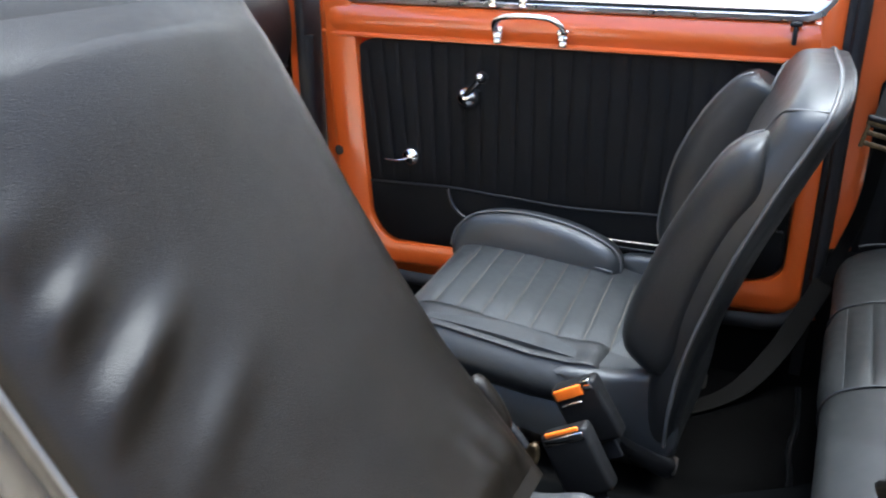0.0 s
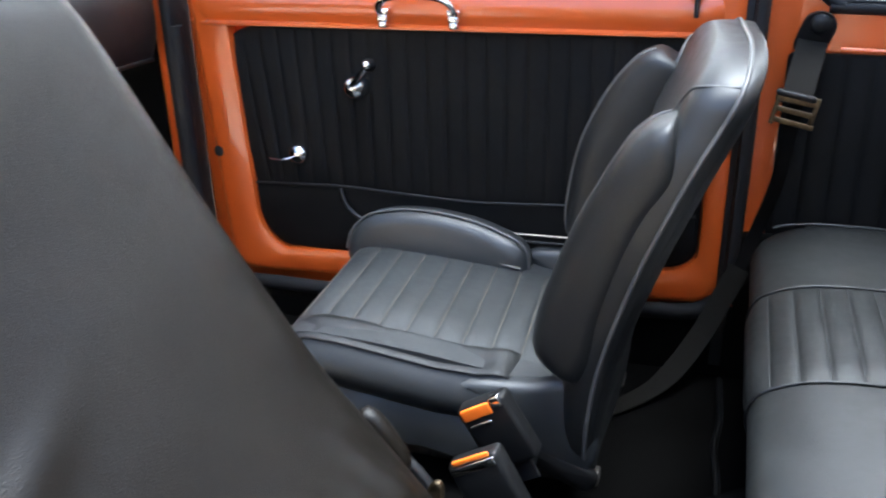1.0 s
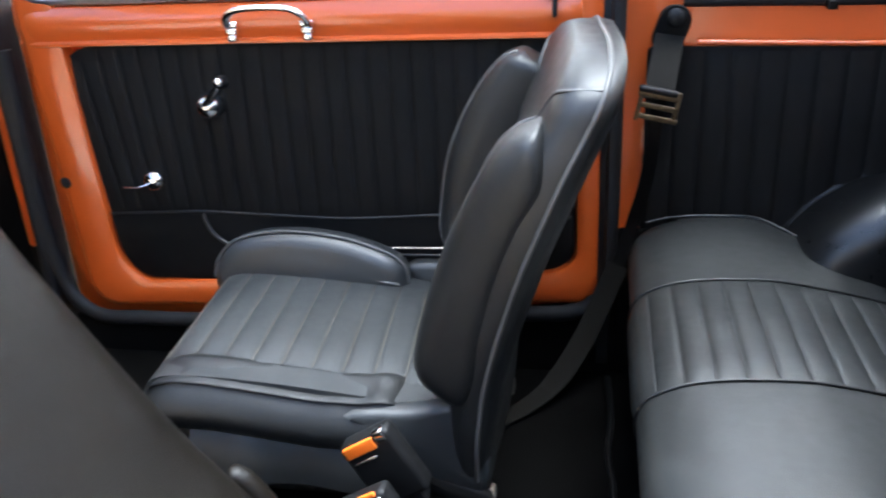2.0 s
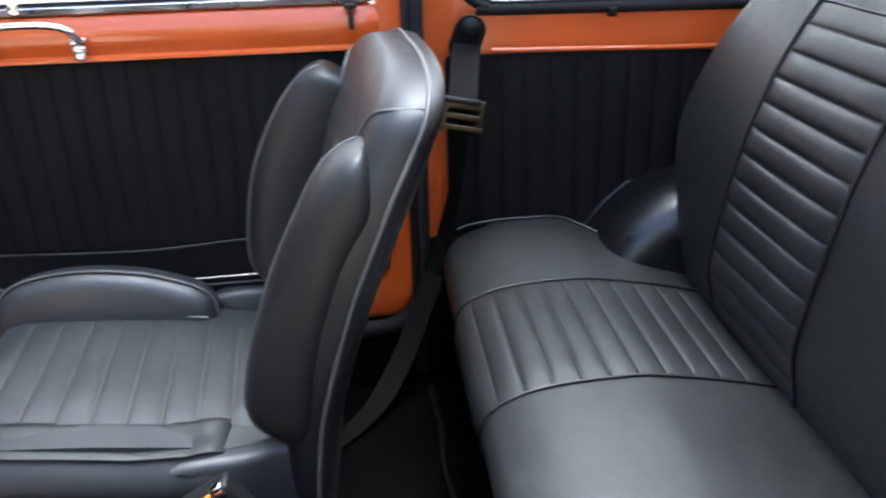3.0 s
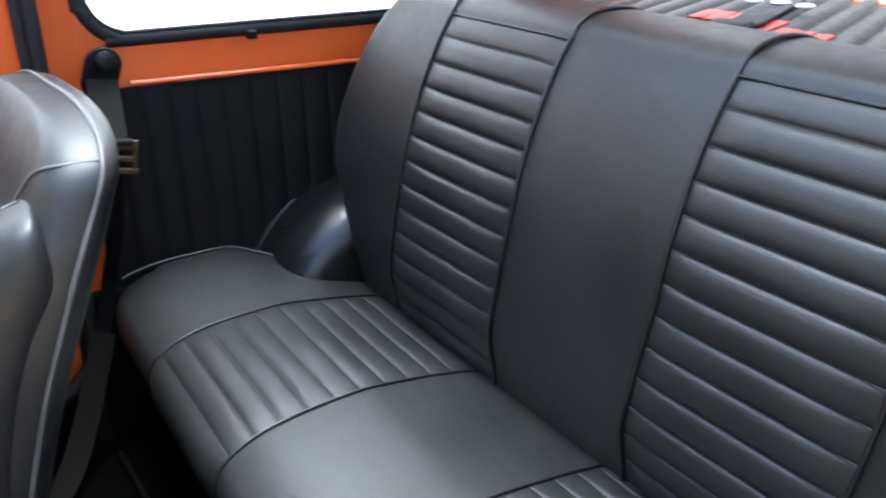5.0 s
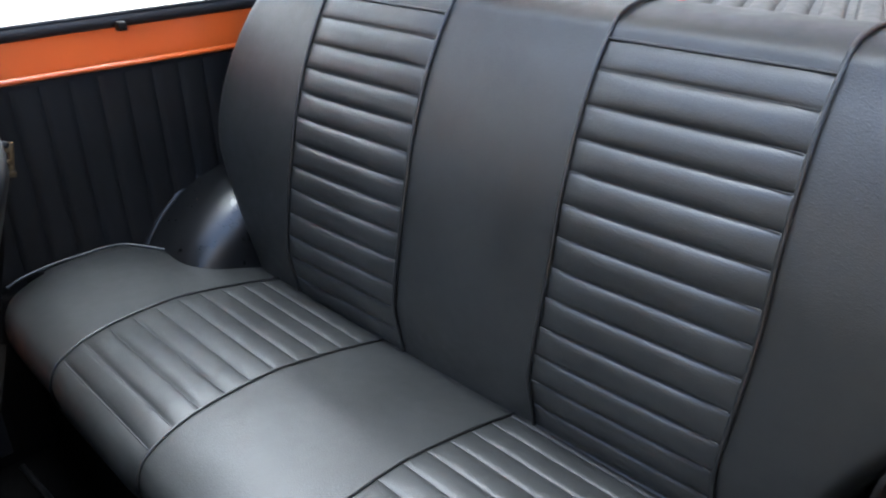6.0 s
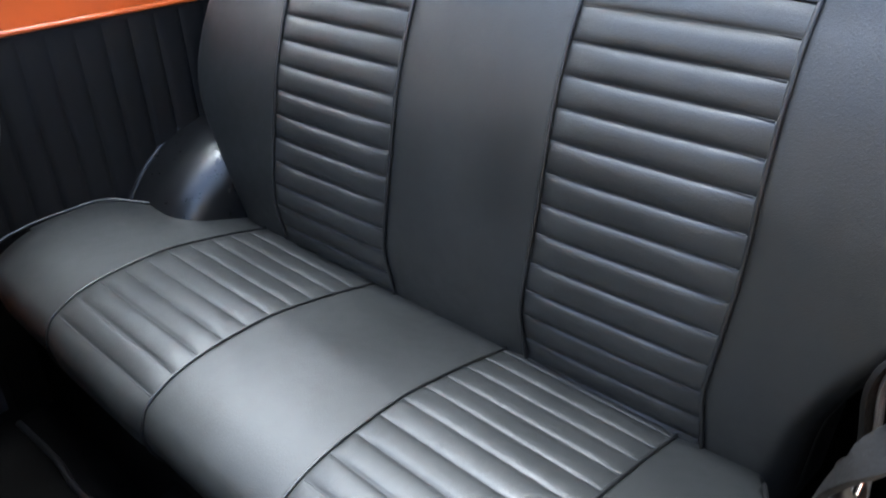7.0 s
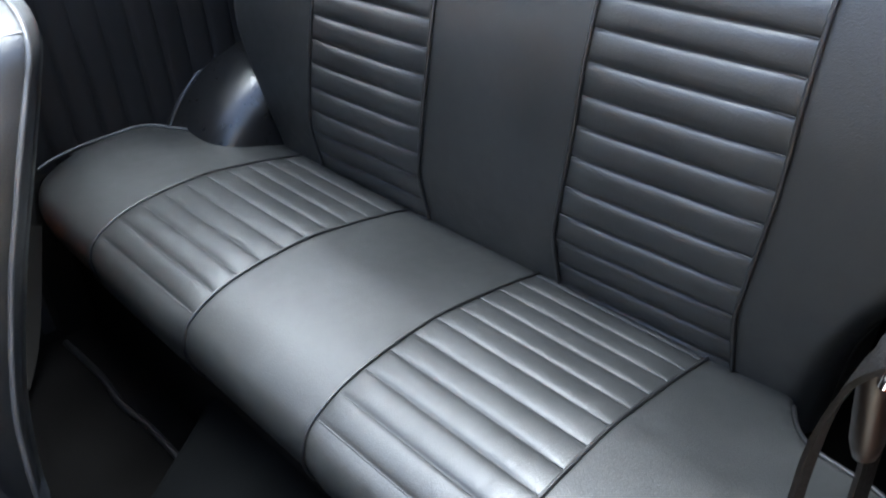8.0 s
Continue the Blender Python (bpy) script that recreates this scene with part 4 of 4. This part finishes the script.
    tube("valance_piping", [(x, yc - 0.216 - 0.004 * math.sin(x * 40), 0.229 - 0.05 * max(0, x - 0.45)) for x in np.linspace(0.27, 0.61, 9)], 0.0026, PALE_PIPING, seat, n=3)
    block("skirt", 0.19, 0.64, yc - 0.205, yc + 0.205, 0.165, 0.235, 0.02, BLACK_VINYL, seat, "black vinyl skirt")
    for side in (-1, 1):
        yy = yc + side * 0.15
        block("slide_rail", 0.10, 0.70, yy - 0.014, yy + 0.014, 0.084, 0.105, 0.003, STEEL, seat, "worn steel slide rail")
        for x in (0.22, 0.60):
            block("leg", x - 0.015, x + 0.015, yy - 0.01, yy + 0.01, 0.104, 0.17, 0.003, STEEL, seat)


seat_far = thing("front_seat", "black vinyl bucket seat with pleats, upright", "car seat", "front seats", at=(0.45, 0.83, 0.08))
front_cushion(seat_far, 0.85)
front_backrest(seat_far, 0.832, BLACK_VINYL, skew=0.08)

NEAR_Y = 0.045
seat_near = thing("front_seat", "black vinyl bucket seat, backrest tipped forward", "car seat", "front seats", at=(0.45, NEAR_Y, 0.08))
front_cushion(seat_near, NEAR_Y)
before = set(seat_near.children)
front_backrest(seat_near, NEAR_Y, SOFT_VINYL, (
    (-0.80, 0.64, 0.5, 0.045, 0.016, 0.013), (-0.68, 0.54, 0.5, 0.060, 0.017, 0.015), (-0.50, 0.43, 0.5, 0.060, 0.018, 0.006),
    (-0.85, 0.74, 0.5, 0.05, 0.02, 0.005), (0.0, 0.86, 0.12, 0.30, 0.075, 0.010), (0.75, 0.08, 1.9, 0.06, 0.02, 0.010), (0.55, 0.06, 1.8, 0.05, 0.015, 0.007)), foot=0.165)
tip = Matrix.Translation((0.636, 0, 0.333)) @ Matrix.Rotation(radians(-51), 4, "Y") @ Matrix.Diagonal((1, 1, 1.13, 1)) @ Matrix.Translation((-0.69, 0, -0.13))
for part in seat_near.children:
    if part not in before:
        part.data.transform(tip)
hinge = slab("hinge", spline([(0.535, 0.395), (0.565, 0.375), (0.585, 0.340), (0.580, 0.300), (0.555, 0.285), (0.530, 0.310), (0.525, 0.36)], 3, True), 0.286, 0.298, 0.004, RUBBER, seat_near, "worn grimy hinge plate", 2)
dome("hinge_bolt", (0.566, 0.287, 0.322), 0.011, 0.012, BRASS, hinge, "worn brass bolt")
slab("hinge_arm", spline([(0.556, 0.318), (0.566, 0.306), (0.578, 0.316), (0.592, 0.350), (0.590, 0.372), (0.578, 0.368), (0.570, 0.342)], 3, True), 0.278, 0.287, 0.003, BRASS, hinge, "grimy brass hinge arm", 2)
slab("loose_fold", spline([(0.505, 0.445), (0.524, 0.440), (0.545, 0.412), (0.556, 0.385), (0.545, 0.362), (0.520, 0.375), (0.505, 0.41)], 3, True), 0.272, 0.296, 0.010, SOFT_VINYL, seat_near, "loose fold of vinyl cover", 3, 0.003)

# ---- seat belts ----
def belt(y, out, points, across, tongue, turn, width=0.046, metal=None, k=1.0, tail=1.2, cloth=None):
    b = thing("seat_belt", "dark grey seat belt hanging from the door post", "seat belt", "seat belts", at=(0.98, y, 0.72))
    anchor = loops_mesh("anchor", [[(ax + ca, y - d * out - 0.3 * cb * out, az + cb) for ca, cb in rounded(-hw, hw, -0.040, 0.040, 0.024, 6)] for ax, az, hw, d in ((0.948, 0.712, 0.022, 0.012), (0.948, 0.712, 0.025, 0.014), (0.948, 0.712, 0.025, 0.024), (0.948, 0.712, 0.022, 0.027))], PLASTIC, b, "black plastic anchor cover", smooth=50)
    anchor.data.transform(Matrix.Translation((0.948, 0, 0.712)) @ Matrix.Rotation(radians(16), 4, "Y") @ Matrix.Translation((-0.948, 0, -0.712)))
    block("anchor_slot", 0.922, 0.960, y - 0.027 * out - 0.004, y - 0.027 * out + 0.004, 0.686, 0.691, 0.001, CHROME, b, "worn slot edge", tilt=(0, 16, 0))
    loops = [[(0.954 + r * math.cos(w), y - (d + 0.006) * out, 0.733 + r * math.sin(w)) for w in np.linspace(0, 2 * math.pi, 21)[:-1]] for r, d in ((0.017, 0.02), (0.017, 0.03), (0.012, 0.035), (0.001, 0.036))]
    loops_mesh("bolt_cap", loops, PLASTIC, b, "round black bolt cap", smooth=50)
    if cloth:
        ribbon("webbing", points, across, width, 0.003, cloth, b)
    else:
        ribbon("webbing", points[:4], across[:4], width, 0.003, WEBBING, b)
        # The tail takes the darker copy for the shade behind the seat.
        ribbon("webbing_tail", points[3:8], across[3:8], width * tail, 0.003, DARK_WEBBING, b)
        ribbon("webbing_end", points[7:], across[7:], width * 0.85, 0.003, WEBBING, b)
    tx, ty, tz = tongue
    if cloth:
        grip = [[(tx + dx + r * 0.011 * math.cos(w), ty + r * 0.008 * math.sin(w), tz + h) for w in np.linspace(0, 2 * math.pi, 19)[:-1]] for h, r, dx in ((-0.052, 0.35, 0.013), (-0.048, 0.75, 0.012), (-0.036, 1.0, 0.009), (-0.012, 1.0, 0.003), (0.008, 0.95, -0.002), (0.020, 0.8, -0.005), (0.024, 0.4, -0.006))]
        body = loops_mesh("tongue", grip, TONGUE, b, "dark brown plastic belt tongue", smooth=60)
        tube("tongue_loop", [(tx - 0.012, ty - 0.006, tz + 0.016), (tx - 0.014, ty - 0.008, tz + 0.030), (tx - 0.007, ty - 0.008, tz + 0.037), (tx + 0.002, ty - 0.006, tz + 0.032), (tx + 0.001, ty - 0.004, tz + 0.018)], 0.0024, CHROME, body, "chrome loop", n=5)
        return b
    tongue_part = block("tongue", tx - 0.030 * k, tx + 0.030 * k, ty - 0.006 * k, ty + 0.006 * k, tz + 0.016 * k, tz + 0.026 * k, 0.004 * k, PLASTIC, b, "dark plastic belt tongue", tilt=turn)
    for name, box in (("side_bar", (-0.032, -0.025, -0.024, 0.018)), ("side_bar", (0.025, 0.032, -0.024, 0.018)), ("cross_bar", (-0.03, 0.03, 0.009, 0.018)), ("cross_bar", (-0.03, 0.03, -0.008, 0.0)), ("cross_bar", (-0.03, 0.03, -0.026, -0.018))):
        x0, x1, z0, z1 = [k * v for v in box]
        block(name, tx + x0, tx + x1, ty - 0.003, ty + 0.003, tz + z0, tz + z1, 0.0015 * k, metal or BRASS, tongue_part, "worn metal", tilt=turn)
    return b


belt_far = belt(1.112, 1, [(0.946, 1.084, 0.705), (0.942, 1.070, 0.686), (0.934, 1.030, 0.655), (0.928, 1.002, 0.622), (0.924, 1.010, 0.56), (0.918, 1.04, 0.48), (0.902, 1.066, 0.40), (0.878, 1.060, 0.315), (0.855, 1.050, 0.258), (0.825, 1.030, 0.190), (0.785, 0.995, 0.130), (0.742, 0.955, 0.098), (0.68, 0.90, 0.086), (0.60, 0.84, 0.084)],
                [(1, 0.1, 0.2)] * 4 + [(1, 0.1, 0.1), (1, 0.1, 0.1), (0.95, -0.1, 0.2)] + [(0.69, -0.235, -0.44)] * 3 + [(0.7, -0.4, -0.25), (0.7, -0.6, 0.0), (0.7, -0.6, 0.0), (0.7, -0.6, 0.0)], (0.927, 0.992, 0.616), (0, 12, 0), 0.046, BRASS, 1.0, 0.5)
belt_near = belt(-0.245, -1, [(0.975, -0.225, 0.742), (0.935, -0.200, 0.752), (0.900, -0.175, 0.735), (0.916, -0.160, 0.699), (0.926, -0.150, 0.658), (0.925, -0.147, 0.620), (0.920, -0.147, 0.580), (0.905, -0.15, 0.50), (0.885, -0.17, 0.30), (0.88, -0.19, 0.13)],
                 [(0.30, -0.05, 0.28)] * 2 + [(0.36, -0.04, 0.25)] * 3 + [(0.45, 0.0, 0.10)] * 5, (0.946, -0.163, 0.678), (0, 14, 20), 0.017, BRASS, 0.34, 0.95, DARK_WEBBING)

upper = [(1.035, -0.180, 0.735), (1.018, -0.162, 0.722), (1.006, -0.150, 0.705), (1.012, -0.150, 0.66), (1.00, -0.155, 0.60), (0.97, -0.16, 0.50)]
slack = ribbon("webbing_slack", upper, [(0.9, -0.12, -0.4)] * 6, 0.022, 0.003, DARK_WEBBING, belt_near, "black webbing with sheen drawn as pale stripes")
# Sheen along the webbing, drawn as three pale lines.
for k in (-1, 0, 1):
    tube("stripe", [(x + 0.0045 * k, y - 0.0030, z - 0.003 * k) for x, y, z in upper[1:5]], 0.0012, STRIPE, slack, "pale stripe", sides=6)

# ---- buckles between the seats ----
def buckle(end, lean, roll, edge_on, label):
    """A buckle whose open end lies at end; its flat face turns to the near door, then rolls about its breadth."""
    b = thing("belt_buckle", label, "belt buckle", "belt buckles", at=end)
    c, d = math.cos(radians(lean)), math.sin(radians(lean))
    m = Matrix(((0, c, -d, 0), (-1, 0, 0, 0), (0, d, c, 0), (0, 0, 0, 1)))
    m = Matrix.Translation(end) @ m @ Matrix.Rotation(radians(roll), 4, "Y")
    parts = [("housing", (-0.015, 0.015, -0.036, 0.036, -0.098, 0.0), 0.007, PLASTIC, ""),
             ("stalk", (-0.003, 0.003, -0.016, 0.016, -0.13, -0.09), 0.002, RUBBER, "")]
    if edge_on:
        parts += [("release_button", (0.0100, 0.0150, -0.026, 0.026, -0.004, 0.0025), 0.002, BUTTON, "orange release button"),
                  ("tongue_slot", (0.004, 0.0168, -0.031, 0.031, -0.017, -0.005), 0.002, CHROME, "chrome edged slot")]
    else:
        parts += [("release_button", (0.004, 0.0170, -0.030, 0.014, -0.018, -0.002), 0.002, BUTTON, "orange release button"),
                  ("tongue_slot", (0.002, 0.0166, 0.016, 0.030, -0.014, 0.002), 0.002, CHROME, "chrome edged slot"),
                  ("slot_lip", (0.004, 0.0168, -0.028, 0.006, -0.030, -0.025), 0.002, CHROME, "thin chrome lip")]
    for name, (x0, x1, y0, y1, z0, z1), r, mat, lab in parts:
        o = block(name, x0, x1, y0, y1, z0, z1, r, mat, b, lab)
        o.data.transform(m)
    return b


buckle((0.569, 0.500, 0.336), 31, 0, False, "black seat belt buckle with orange button")
buckle((0.580, 0.428, 0.304), 30, -4, True, "black seat belt buckle, its orange button worn thin")

# ---- front of the cabin ----
dash = thing("dashboard", "padded dark dashboard with a piped lower edge", "dashboard", at=(-0.5, MID, 0.62))
prof = spline([(-0.30, 0.63), (-0.262, 0.66), (-0.250, 0.72), (-0.262, 0.80), (-0.32, 0.85), (-0.6, 0.87), (-0.88, 0.86), (-0.88, 0.64), (-0.5, 0.62)], 5, True)
slab("pad", prof, Y_NEAR + 0.06, Y_FAR - 0.035, 0.03, BLACK_VINYL, dash, "padded black vinyl", 4)
tube("lower_piping", [(-0.268, Y_NEAR + 0.09, 0.640), (-0.268, MID, 0.640), (-0.268, Y_FAR - 0.06, 0.640)], 0.005, PIPING, dash)

# Carpet binding at the foot of the heelboard
binding = tube("carpet_binding", [(0.872, 0.60, 0.084), (0.874, 0.74, 0.084), (0.866, 0.84, 0.084), (0.872, 0.93, 0.084), (0.866, 1.06, 0.086)], 0.0055, PIPING)
tagged(binding, "dark bound edge of the floor carpet", "carpet edge", kind="structure")
